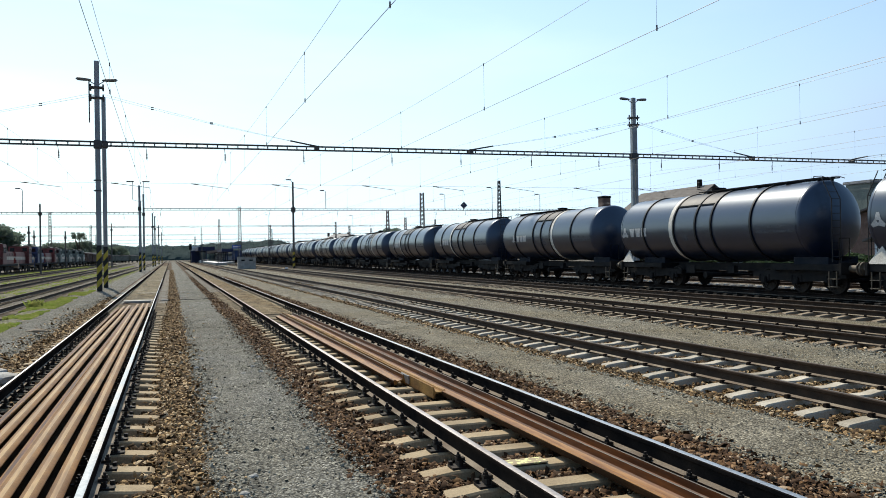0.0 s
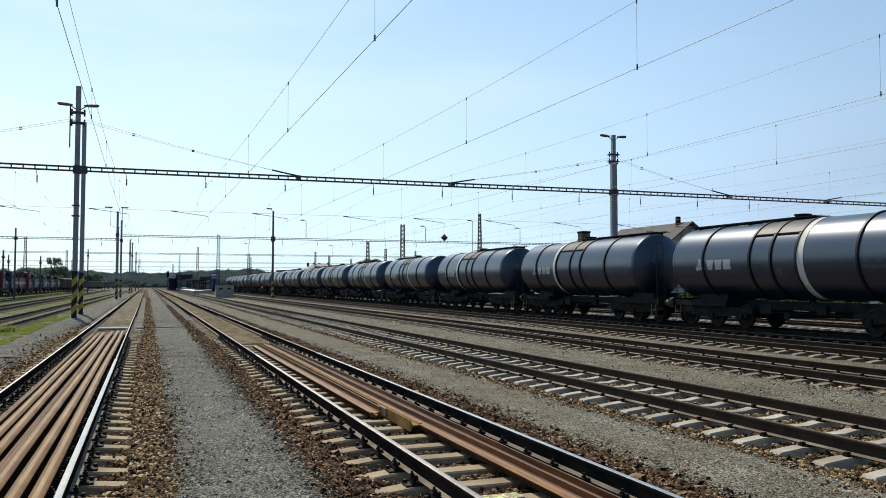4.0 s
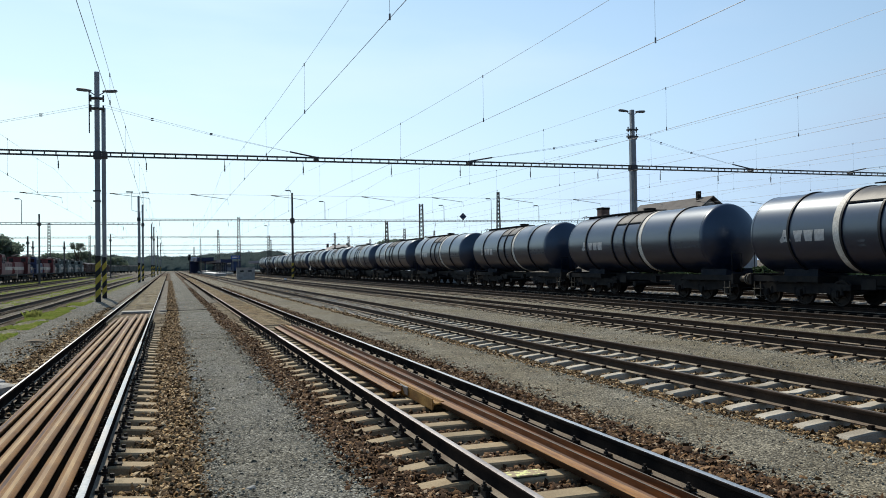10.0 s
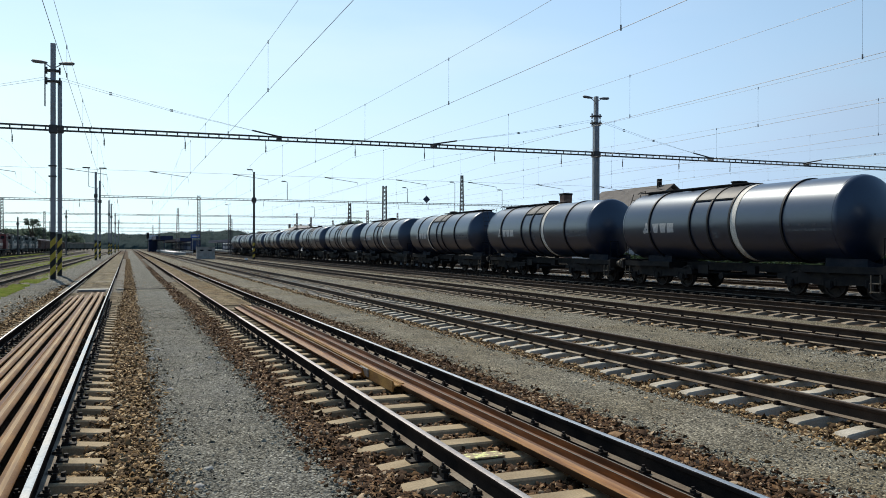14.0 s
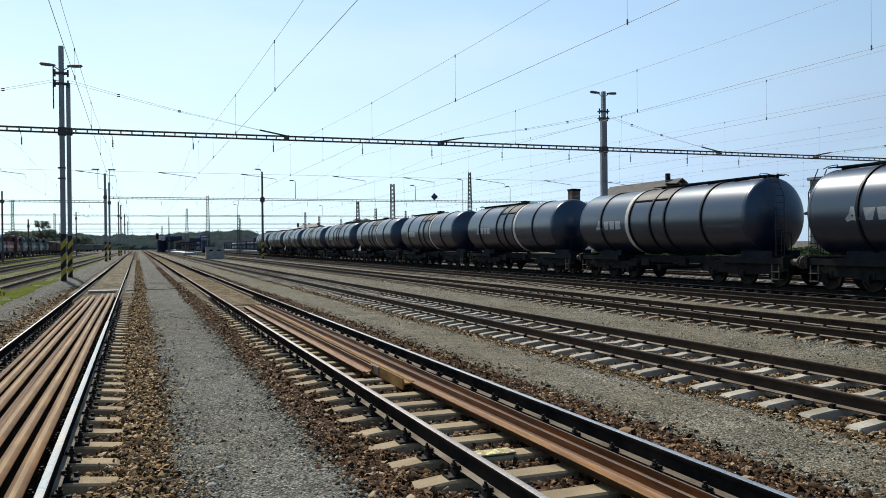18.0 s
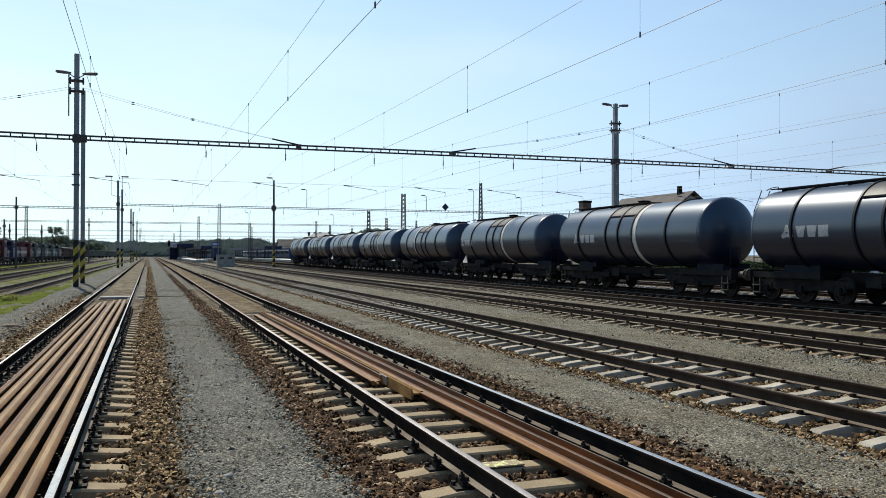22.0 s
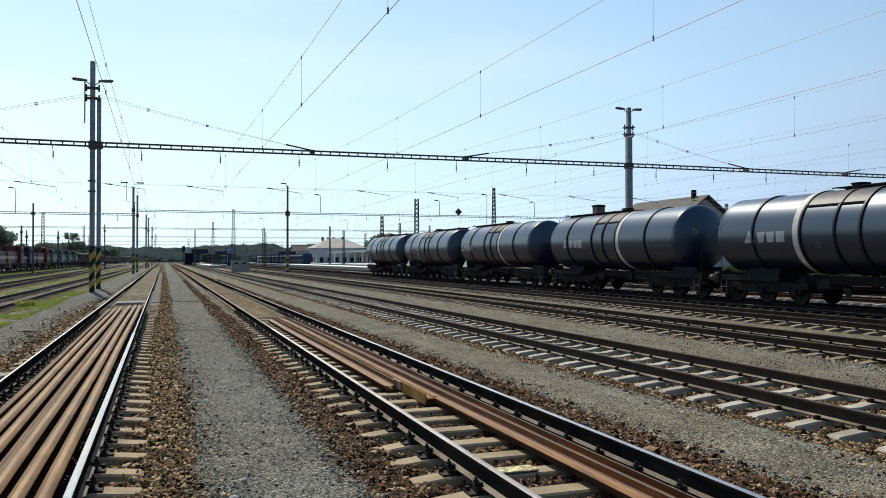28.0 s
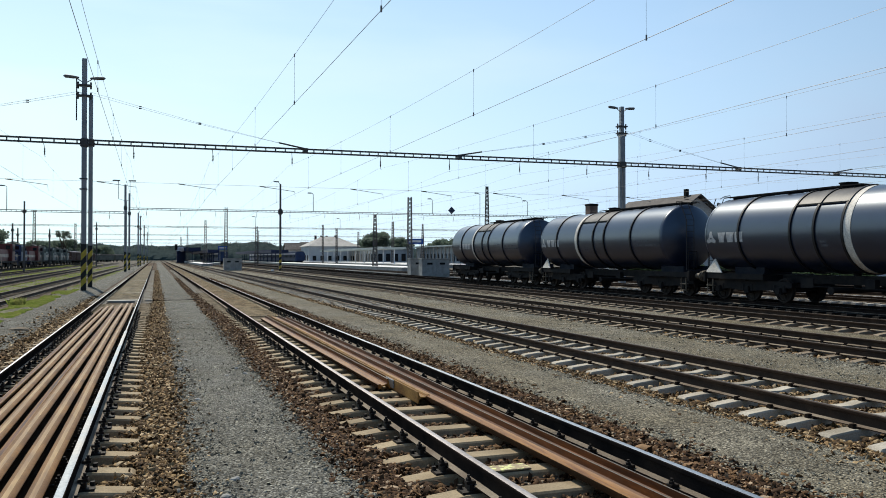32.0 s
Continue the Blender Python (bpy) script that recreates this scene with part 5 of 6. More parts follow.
bevel_box(bm, 3.252, 3.272, 11.25, 11.65, 0.01, 0.13, 0.004)
tagged(part("fishplate", bm, GALV), "grey steel fishplate leaning on a spare rail's foot", "fishplate")

# level boards and the paved stretch of the first track
SAND = pebble_mat("dusty_filled_track", [(0.13, 0.11, 0.078), (0.26, 0.235, 0.175), (0.19, 0.165, 0.115), (0.32, 0.295, 0.23)], 26, 0.8, 0.03, 0.5, stain=(0.62, 0.52, 0.36))
bm = bmesh.new()
sweep_profile(bm, [(-0.67, -0.1), (0.67, -0.1), (0.67, 0.0), (-0.67, 0.0)], 39.2, 200, None, TRACKS["track_1"], 0.0, 4)
tagged(part("paved_infill", bm, SAND), "dusty level infill between the rails of the crossing", "infill", kind="structure")
bm = bmesh.new()
bevel_box(bm, TRACKS["track_1"] - 0.66, TRACKS["track_1"] + 0.66, 38.2, 39.1, -0.08, 0.012, 0.02)
tagged(part("crossing_board", bm, PALECONC), "pale crossing board between the rails", "board", kind="structure")
OCHRE = pebble_mat("ochre_dusty_ballast", [(0.12, 0.086, 0.048), (0.25, 0.195, 0.112), (0.18, 0.132, 0.07), (0.30, 0.25, 0.165), (0.06, 0.042, 0.026)], 24, 0.9, 0.04, 0.5, stain=(0.66, 0.54, 0.38))
bm = bmesh.new()
sweep_profile(bm, [(-0.67, -0.1), (0.67, -0.1), (0.67, -0.012), (-0.67, -0.012)], 27.0, 160, None, TRACKS["track_2"], 0.0, 4)
tagged(part("paved_infill", bm, OCHRE), "ochre dusty infill between the rails", "infill", kind="structure")

# yellow paint on two sleepers and a few pale stones
PAINT = mat("yellow_paint_mark", (0.32, 0.255, 0.16), 0.8, second=(0.66, 0.68, 0.30), scale=16, fine=120, bump=0.1, spread=(0.50, 0.58))
for x0, x1, y, z in ((2.75, 3.25, 6.76, -0.018), (6.90, 7.13, 6.84, -0.030)):
    bm = bmesh.new()
    bevel_box(bm, x0, x1, y - 0.09, y + 0.09, z - 0.006, z + 0.008, 0.003)
    tagged(part("paint_mark", bm, PAINT), "patch of worn yellow paint on a concrete sleeper", "paint mark", "paint marks")


def rubble(name, x, y, sx, sy, sz, seed, material, label):
    bm = bmesh.new()
    bmesh.ops.create_icosphere(bm, subdivisions=2, radius=0.5)
    for v in bm.verts:
        q = 1 + 0.35 * noise.noise(v.co * 2.2 + Vector((seed, 0, 0)))
        v.co = Vector((v.co.x * sx * q, v.co.y * sy * q, max(v.co.z * q, -0.25) * sz))
    ob = part(name, bm, material, None)
    ob.matrix_basis = pose(x, y, sz * 0.2)
    return tagged(ob, label, "stone", "stones beside the track")


rubble("stone_lump", -3.0, 14.7, 0.9, 0.5, 0.28, 1, PALECONC, "pale broken concrete lump beside the rail")
rubble("stone_lump", -2.55, 14.2, 0.6, 0.45, 0.22, 4, PALECONC, "pale broken concrete lump beside the rail")
rubble("stone_lump", -3.35, 23.5, 0.55, 0.3, 0.14, 7, BROWNCONC, "dark flat stone on the gravel path")
for k in range(9):
    rs = random.Random(k)
    rubble("stone_lump", rs.uniform(0.2, 1.6), rs.uniform(5.5, 16), 0.09, 0.07, 0.06, k, PALECONC, "small pale stone on the gravel path")


# ---- greenery ----
GRASS = let_light_through(mat("yard_grass", (0.17, 0.24, 0.045), 0.8, second=(0.28, 0.29, 0.09), scale=2.0, fine=10, bump=0), 0.5)
# distance haze is mixed into these two leaf colours as a bluish tone
LEAF = let_light_through(mat("hazy_tree_leaves", (0.12, 0.16, 0.125), 0.75, second=(0.155, 0.20, 0.15), scale=0.8, fine=6, bump=0), 0.6)
FARLEAF = let_light_through(mat("hazy_wood_leaves", (0.050, 0.080, 0.080), 0.9, second=(0.076, 0.108, 0.106), scale=0.06, fine=0.8, bump=0))
BARK = mat("bark", (0.09, 0.07, 0.05), 0.9, scale=5, fine=30, bump=0.3)


def blades(name, zones, material, label, category, seed, width=0.02):
    rs = np.random.RandomState(seed)
    v, f = [], []
    for x0, x1, y0, y1, n, h in zones:
        for _ in range(n):
            x, y = rs.uniform(x0, x1), rs.uniform(y0, y1)
            if noise.noise((x * 0.9, y * 0.35, 7.0)) < -0.12:
                continue
            a, hh, l = rs.uniform(0, math.pi), h * rs.uniform(0.4, 1.2), rs.uniform(-0.6, 0.6)
            c, s = math.cos(a) * width * rs.uniform(0.7, 2.0), math.sin(a) * width
            i = len(v)
            v += [(x - c, y - s, -0.06), (x + c, y + s, -0.06), (x + l * hh + c * 0.3, y + l * hh * 0.7, hh - 0.03), (x + l * hh * 0.4 - c, y + l * hh * 0.3 - s, hh * 0.6)]
            f.append((i, i + 1, i + 2, i + 3))
    me = bpy.data.meshes.new(name)
    me.from_pydata(v, [], f)
    me.materials.append(material)
    return tagged(new(name, me), label, category, kind="stuff")


VERGE = pebble_mat("weedy_soil", [(0.07, 0.07, 0.04), (0.16, 0.165, 0.095), (0.22, 0.215, 0.14), (0.14, 0.125, 0.085)], 30, 0.6, 0.02, 0.5, stain=(0.75, 0.70, 0.55))
for k, (x0, x1, y0, y1) in enumerate(((-5.25, -4.15, 20, 150), (-9.3, -7.75, 30, 190), (-13.9, -12.4, 40, 220))):
    grid_sheet("weedy_verge", x0, x1, y0, y1, 24, 300, lambda x, y: 0.035 - 0.16 * abs((x - (x0 + x1) / 2) / ((x1 - x0) / 2) + 0.55 * noise.noise((k, y * 0.35, 2)) + 0.3 * noise.noise((x * 3, y * 1.4, 3))) ** 3 + bumpy(x, y, 0.02, 1.5), VERGE, "strip of thin green weeds and soil along the sidings", "verge", power=1.5)
blades("grass", [(-5.2, -4.25, 20, 52, 17000, 0.10), (-5.1, -4.5, 52, 150, 1500, 0.09), (-9.2, -7.8, 32, 110, 3500, 0.10), (-9.0, -8.0, 110, 200, 1800, 0.14), (-13.8, -12.5, 45, 220, 2800, 0.14), (-20, -16.5, 70, 220, 3500, 0.16), (-5.3, -4.6, 14, 22, 1500, 0.08)], GRASS, "low bright green grass and weeds along the sidings", "grass", 11, 0.03)
for x, y, h in ((-5.15, 35.5, 0.34), (-4.9, 44.0, 0.2)):
    blades("weed_clump", [(x - 0.25, x + 0.25, y - 0.2, y + 0.2, 110, h)], GRASS, "green weed clump beside the siding", "weed", 12, 0.02)


def tree_mesh(h, r, n, seed, leaf=0.4, base=0.25, airy=False, low=0.5):
    rs = np.random.RandomState(seed)
    tb = bmesh.new()
    tube(tb, (0, 0, -0.1), (0.1, 0.05, h * 0.55), 0.03 * h, 9, 0.016 * h)
    tips = []
    for k in range(14 if airy else 11 if low > 0.4 else 22):
        a, z = rs.uniform(0, 6.28), h * rs.uniform(0.28, 0.55)
        q = Vector((math.cos(a) * r * rs.uniform(0.45, 0.95), math.sin(a) * r * rs.uniform(0.45, 0.95), h * rs.uniform(low, 0.95)))
        tube(tb, (0.08, 0.04, z), q, 0.010 * h, 6, 0.003 * h)
        tips.append(q)
    tips.append(Vector((0, 0, h * 0.95)))
    v, f = [], []
    for k in range(n):
        c = tips[k % len(tips)]
        rad = r * (0.36 if airy else 0.42)
        d = rs.normal(size=3)
        d = d / np.linalg.norm(d) * rad * rs.uniform(0.3, 1.05)
        p = np.array(c) + d * (1, 1, 0.7)
        if p[2] < h * base:
            continue
        u = rs.normal(size=3)
        u /= np.linalg.norm(u)
        w = np.cross(u, rs.normal(size=3))
        w /= np.linalg.norm(w)
        s = leaf * rs.uniform(0.5, 1.2)
        i = len(v)
        v += [tuple(p - u * s), tuple(p + w * s * 0.5), tuple(p + u * s), tuple(p - w * s * 0.5)]
        f.append((i, i + 1, i + 2, i + 3))
    me = bpy.data.meshes.new("crown")
    me.from_pydata(v, [], f)
    me.materials.append(LEAF)
    return tb, me


def tree(m, h, r, n, seed, label, leaf=0.4, airy=False, low=0.5):
    t = thing("tree", m, label, "tree", "trees round the yard")
    tb, me = tree_mesh(h, r, n, seed, leaf, 0.70 if airy else 0.25 if low > 0.4 else 0.03, airy, low)
    part("trunk", tb, BARK, t)
    new("crown", me).parent = t
    return t


oak = tree(pose(-54, 300, -0.1), 13.2, 6.6, 12000, 1, "broad dark green tree behind the locomotives", 0.5, low=0.25)
for k, (x, y, s) in enumerate(((-63, 306, 0.95), (-47, 312, 0.55), (-66, 330, 1.0), (-76, 315, 1.05), (-90, 330, 1.1), (99, 250, 0.55), (118, 330, 0.8), (76, 286, 0.85), (90, 300, 0.7))):
    c = copy_thing(oak, pose(x, y, -0.1, 0, 0, 77 * k))
    c.scale = (s, s, s * (0.9 + 0.05 * (k % 3)))
tree(pose(-29.6, 300, -0.1), 11.3, 2.5, 750, 5, "thin airy tree standing alone behind the sidings", 0.34, True, low=0.80)
bush = tree(pose(-28, 305, -0.1), 7.4, 5.0, 8000, 9, "rounded dark green shrub tree", 0.45, low=0.15)
for k, (x, y) in enumerate(((-24.5, 432), (-35, 330), (-40, 322), (92, 262))):
    copy_thing(bush, pose(x, y, -0.1, 0, 0, 50 * k))

# added filler shrubs close the view behind the train; shade put into their leaf colour
SHRUB = let_light_through(mat("shaded_shrub_leaves", (0.035, 0.058, 0.028), 0.8, second=(0.05, 0.075, 0.034), scale=0.8, fine=6, bump=0), 0.25)
filler_shrub = tree(pose(51, 6, -0.7), 3.9, 2.6, 3200, 21, "added dark green shrub filling the view behind the tracks", 0.26)
for ob in filler_shrub.children:
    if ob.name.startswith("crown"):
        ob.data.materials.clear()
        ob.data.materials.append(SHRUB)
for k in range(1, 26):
    c = copy_thing(filler_shrub, pose(51 + 2.5 * math.sin(k * 2.1), 6 + k * 2.9, -0.7, 0, 0, 61 * k))
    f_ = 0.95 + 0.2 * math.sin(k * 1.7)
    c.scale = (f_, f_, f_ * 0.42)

# far wooded rise along the horizon: a lumpy front of crowns with leafy tops
rs = np.random.RandomState(4)


def wood_top(x):
    rise = min(1.0, (x - 10) / 30 if x < 60 else (110 - x) / 30) if 10 < x < 110 else 0.0
    return 10.8 + 3.0 * noise.noise((x * 0.012, 0, 2)) + 2.0 * noise.noise((x * 0.06, 0, 5)) + 1.2 * noise.noise((x * 0.25, 0, 8)) + 3.2 * rise


v, f = [], []
for k in range(7000):
    x, y = rs.uniform(-330, 480), rs.uniform(618, 640)
    z = wood_top(x) * rs.uniform(0.74, 1.0)
    u = rs.normal(size=3)
    u /= np.linalg.norm(u)
    w = np.cross(u, rs.normal(size=3))
    w /= np.linalg.norm(w)
    s = rs.uniform(0.35, 0.8)
    i = len(v)
    p = np.array((x, y, z))
    v += [tuple(p - u * s), tuple(p + w * s * 0.6), tuple(p + u * s), tuple(p - w * s * 0.6)]
    f.append((i, i + 1, i + 2, i + 3))
n0, cols, rows_ = len(v), np.linspace(-330, 480, 420), 9
for x in cols:
    for j in range(rows_):
        q = j / (rows_ - 1)
        v.append((x, 612 + 26 * q ** 1.6 + 3.5 * noise.noise((x * 0.16, q * 2.2, 1)) + 1.5 * noise.noise((x * 0.5, q * 5, 6)), -0.3 + (wood_top(x) * 0.97 + 0.3) * q))
for i in range(len(cols) - 1):
    for j in range(rows_ - 1):
        q = n0 + rows_ * i + j
        f.append((q, q + rows_, q + rows_ + 1, q + 1))
me = bpy.data.meshes.new("far_woods")
me.from_pydata(v, [], f)
me.materials.append(FARLEAF)
tagged(new("far_woods", me), "distant dark green wooded rise along the horizon", "woods", kind="stuff")


# ---- locomotives on the far siding ----
MAROON = mat("dark_red_loco_paint", (0.20, 0.05, 0.045), 0.5, second=(0.12, 0.035, 0.03), scale=0.8, fine=8, bump=0)
CREAM = mat("cream_stripe", (0.55, 0.47, 0.38), 0.55, second=(0.38, 0.31, 0.25), scale=0.8, fine=8, bump=0)
BLUEPAINT = mat("blue_loco_paint", (0.03, 0.06, 0.15), 0.5, second=(0.025, 0.04, 0.09), scale=0.8, fine=8, bump=0)
DARKGREEN = mat("grey_green_loco_paint", (0.16, 0.18, 0.16), 0.5, second=(0.10, 0.12, 0.11), scale=0.8, fine=8, bump=0)
GLASS = mat("dark_window_glass", (0.01, 0.012, 0.015), 0.08, scale=1, bump=0)
GLINTWHITE = mat("loco_glint_white", (0.80, 0.80, 0.78), 0.5, second=(0.70, 0.68, 0.64), scale=2, bump=0)
ROOFGREY = mat("grey_roof", (0.24, 0.24, 0.25), 0.7, second=(0.18, 0.18, 0.19), scale=0.4, fine=5, bump=0.1)


def shunter(m, paint, label):
    """Hooded diesel shunting locomotive with a raised cab, 13.5 m long."""
    t = thing("locomotive", m, label, "locomotive", "parked locomotives")
    for y0, y1, top in ((-6.3, -4.2, 2.75), (-1.7, 6.3, 3.1)):
        bm = bmesh.new()
        bevel_box(bm, -0.95, 0.95, y0, y1, 1.35, top, 0.12)
        hood = part("hood", bm, paint, t)
        bm = bmesh.new()
        box(bm, -0.962, 0.962, y0 + 0.15, y1 - 0.05, 1.95, 2.4)
        part("cream_stripe", bm, CREAM, hood, "broad cream stripe")
        for k in range(4):
            bm = bmesh.new()
            yy = y0 + 0.5 + k * (y1 - y0 - 1.0) / 3.5
            for q in range(5):
                box(bm, 0.95, 0.975, yy, yy + 0.7, 2.5 + q * 0.07, 2.54 + q * 0.07)
            part("louvre", bm, FRAME, hood)
    bm = bmesh.new()
    bevel_box(bm, -1.45, 1.45, -4.2, -1.7, 1.35, 4.0, 0.08)
    cab = part("cab", bm, paint, t)
    bm = bmesh.new()
    revolve(bm, [(-4.35, 1.62), (-1.55, 1.62)], 12, "y", (0, 0, 2.75), 0, 55, 125)
    bmesh.ops.solidify(bm, geom=bm.faces[:], thickness=0.08)
    part("cab_roof", bm, ROOFGREY, cab, "pale curved roof")
    for s in (-1, 1):
        for y in (-3.9, -2.8):
            bm = bmesh.new()
            box(bm, s * 1.45 - 0.012, s * 1.45 + 0.012, y, y + 0.8, 2.85, 3.6)
            part("cab_window", bm, GLASS, cab)
    for y in (-4.21, -1.69):
        for x in (-1.15, 0.55):
            bm = bmesh.new()
            box(bm, x, x + 0.6, y - 0.012, y + 0.012, 3.2, 3.75)
            part("cab_window", bm, GLASS, cab)
    # white panel added at the hood's end in place of a glint
    bm = bmesh.new()
    box(bm, -0.85, 0.85, -6.33, -6.30, 2.05, 2.6)
    part("front_panel", bm, GLINTWHITE, t, "white panel standing in for a bright glint")
    bm = bmesh.new()
    bevel_box(bm, -1.45, 1.45, -6.7, 6.7, 1.1, 1.35, 0.03)
    part("footplate", bm, FRAME, t)
    for e in (-6.65, 6.65):
        bm = bmesh.new()
        bevel_box(bm, -1.4, 1.4, e - 0.08, e + 0.08, 0.75, 1.4, 0.02)
        part("buffer_beam", bm, CREAM if paint is MAROON else paint, t)
        for x in (-0.875, 0.875):
            bm = bmesh.new()
            sg = 1 if e > 0 else -1
            revolve(bm, [(0, 0.02), (0, 0.12), (sg * 0.4, 0.09), (sg * 0.4, 0.23), (sg * 0.45, 0.02)], 14, "y", (x, e, 1.06))
            part("buffer", bm, FRAME, t)
        for x in (-0.8, 0.8):
            bm = bmesh.new()
            revolve(bm, [(0.0, 0.13), ((0.1 if e > 0 else -0.1), 0.11), ((0.1 if e > 0 else -0.1), 0.01)], 12, "y", (x, e * 0.955, 2.3))
            part("headlight", bm, WHITE, t)
        for x in (-1.35, 1.35):
            bm = bmesh.new()
            tube(bm, (x, e, 1.35), (x, e, 2.2), 0.02, 6)
            tube(bm, (x, e, 2.2), (x, e - (3.2 if e > 0 else -3.2), 2.2), 0.02, 6)
            part("handrail", bm, CREAM, t)
    for y in (-3.7, 3.7):
        bm = bmesh.new()
        box(bm, -1.05, 1.05, y - 1.7, y + 1.7, 0.55, 0.95)
        bg = part("bogie", bm, FRAME, t)
        for k in (-1.2, 1.2):
            bm = bmesh.new()
            for s in (-1, 1):
                revolve(bm, [(s * 0.68, 0.05), (s * 0.68, 0.5), (s * 0.81, 0.5), (s * 0.81, 0.1)], 20, "x", (0, y + k, 0.64))
            part("wheel_pair", bm, WHEEL, bg)
    bm = bmesh.new()
    bevel_box(bm, -1.2, 1.2, -1.4, 1.4, 0.5, 1.1, 0.1)
    part("fuel_tank", bm, FRAME, t)
    return t


red = shunter(pose(-22, 121, 0.04), MAROON, "dark red shunting locomotive with a cream stripe")
copy_thing(red, pose(-22, 135.3, 0.04, 0, 0, 180))
copy_thing(red, pose(-22, 106.7, 0.04))
shunter(pose(-22, 149.6, 0.04), BLUEPAINT, "blue shunting locomotive parked in the row")
copy_thing(red, pose(-22, 163.9, 0.04, 0, 0, 180))
gg = shunter(pose(-22, 178.2, 0.04), DARKGREEN, "grey-green shunting locomotive parked in the row")
for y in (192.5, 206.8, 221.1):
    copy_thing(gg, pose(-22, y, 0.04))


def box_wagon(m, paint, label):
    t = thing("goods_wagon", m, label, "goods wagon", "parked goods wagons")
    bm = bmesh.new()
    bevel_box(bm, -1.4, 1.4, -6.6, 6.6, 1.2, 3.4, 0.05)
    body = part("body", bm, paint, t)
    for k in range(9):
        bm = bmesh.new()
        y = -6.2 + k * 1.55
        box(bm, 1.4, 1.46, y - 0.06, y + 0.06, 1.2, 3.4)
        part("side_post", bm, paint, body)
    bm = bmesh.new()
    revolve(bm, [(-6.7, 2.2), (6.7, 2.2)], 12, "y", (0, 0, 1.55), 0, 48, 132)
    bmesh.ops.solidify(bm, geom=bm.faces[:], thickness=0.06)
    part("roof", bm, ROOFGREY, t)
    bm = bmesh.new()
    box(bm, -1.3, 1.3, -6.7, 6.7, 1.0, 1.2)
    part("underframe", bm, FRAME, t)
    for y in (-4.2, 4.2):
        for s in (-1, 1):
            bm = bmesh.new()
            revolve(bm, [(s * 0.68, 0.05), (s * 0.68, 0.48), (s * 0.81, 0.48), (s * 0.81, 0.1)], 18, "x", (0, y, 0.62))
            box(bm, min(s * 0.9, s * 1.0), max(s * 0.9, s * 1.0), y - 0.6, y + 0.6, 0.55, 1.0)
            part("wheel", bm, WHEEL, t)
    return t


RUSTRED = mat("brown_wagon_paint", (0.10, 0.05, 0.035), 0.7, second=(0.06, 0.035, 0.028), scale=0.7, fine=6, bump=0.1)
bw = box_wagon(pose(-22, 235.5, 0.04), RUSTRED, "brown covered goods wagon standing behind the locomotives")
for y in (250, 264.5, 279, 293.5, 308):
    copy_thing(bw, pose(-22, y, 0.04))
# where the sidings swing in, a row of greyish-green wagons stands far off
WAGONGREEN = mat("grey_green_wagon_paint", (0.15, 0.16, 0.13), 0.7, second=(0.10, 0.105, 0.085), scale=0.7, fine=6, bump=0.1)
bw = box_wagon(pose(-22.0, 392, -0.25, 0, 0, -24), WAGONGREEN, "grey-green covered goods wagon with a pale roof")
copy_thing(bw, pose(-16.0, 405.5, -0.25, 0, 0, -24))


# ---- station ----
PLATFORM = mat("pale_platform_paving", (0.80, 0.79, 0.76), 0.8, second=(0.68, 0.66, 0.62), scale=0.5, fine=6, bump=0.1)
BLUEROOF = mat("dark_blue_canopy", (0.015, 0.025, 0.07), 0.7, second=(0.012, 0.02, 0.05), scale=0.4, fine=5, bump=0)
WALL = mat("grey_blue_render", (0.36, 0.40, 0.43), 0.85, second=(0.28, 0.32, 0.35), scale=0.25, fine=5, bump=0.1)
SIGN = mat("blue_sign_face", (0.03, 0.10, 0.42), 0.45, scale=2, bump=0)
SIGNWHITE = mat("white_sign_bars", (0.75, 0.77, 0.80), 0.5, scale=2, bump=0)
PLASTER = mat("old_grey_plaster", (0.56, 0.54, 0.51), 0.9, second=(0.42, 0.40, 0.375), scale=0.6, fine=12, bump=0.2)
BRICK = mat("sooty_brown_brick", (0.19, 0.125, 0.100), 0.85, second=(0.13, 0.082, 0.066), scale=1.5, fine=20, bump=0.3)
ROOFTILE = mat("weathered_brown_roof", (0.12, 0.108, 0.10), 0.85, second=(0.085, 0.076, 0.07), scale=0.7, fine=8, bump=0.3, dist=0.03)


def platform(i, x0, x1, y0, y1):
    t = thing(f"platform_{i}", pose(0, 0, 0), "long low station platform with pale paving and light edge", "platform", kind="structure")
    bm = bmesh.new()
    bevel_box(bm, x0, x1, y0, y1, -0.12, 0.54, 0.03)
    part("wall", bm, PALECONC, t)
    bm = bmesh.new()
    bevel_box(bm, x0 - 0.06, x1 + 0.06, y0 - 0.06, y1, 0.544, 0.62, 0.02)
    part("paving", bm, PLATFORM, t)


platform(1, 9.5, 11.9, 184, 420)
platform(2, 31.3, 36.6, 104, 420)
platform(3, 46.0, 62.0, 150, 420)
platform(4, 15.1, 16.5, 226, 420)


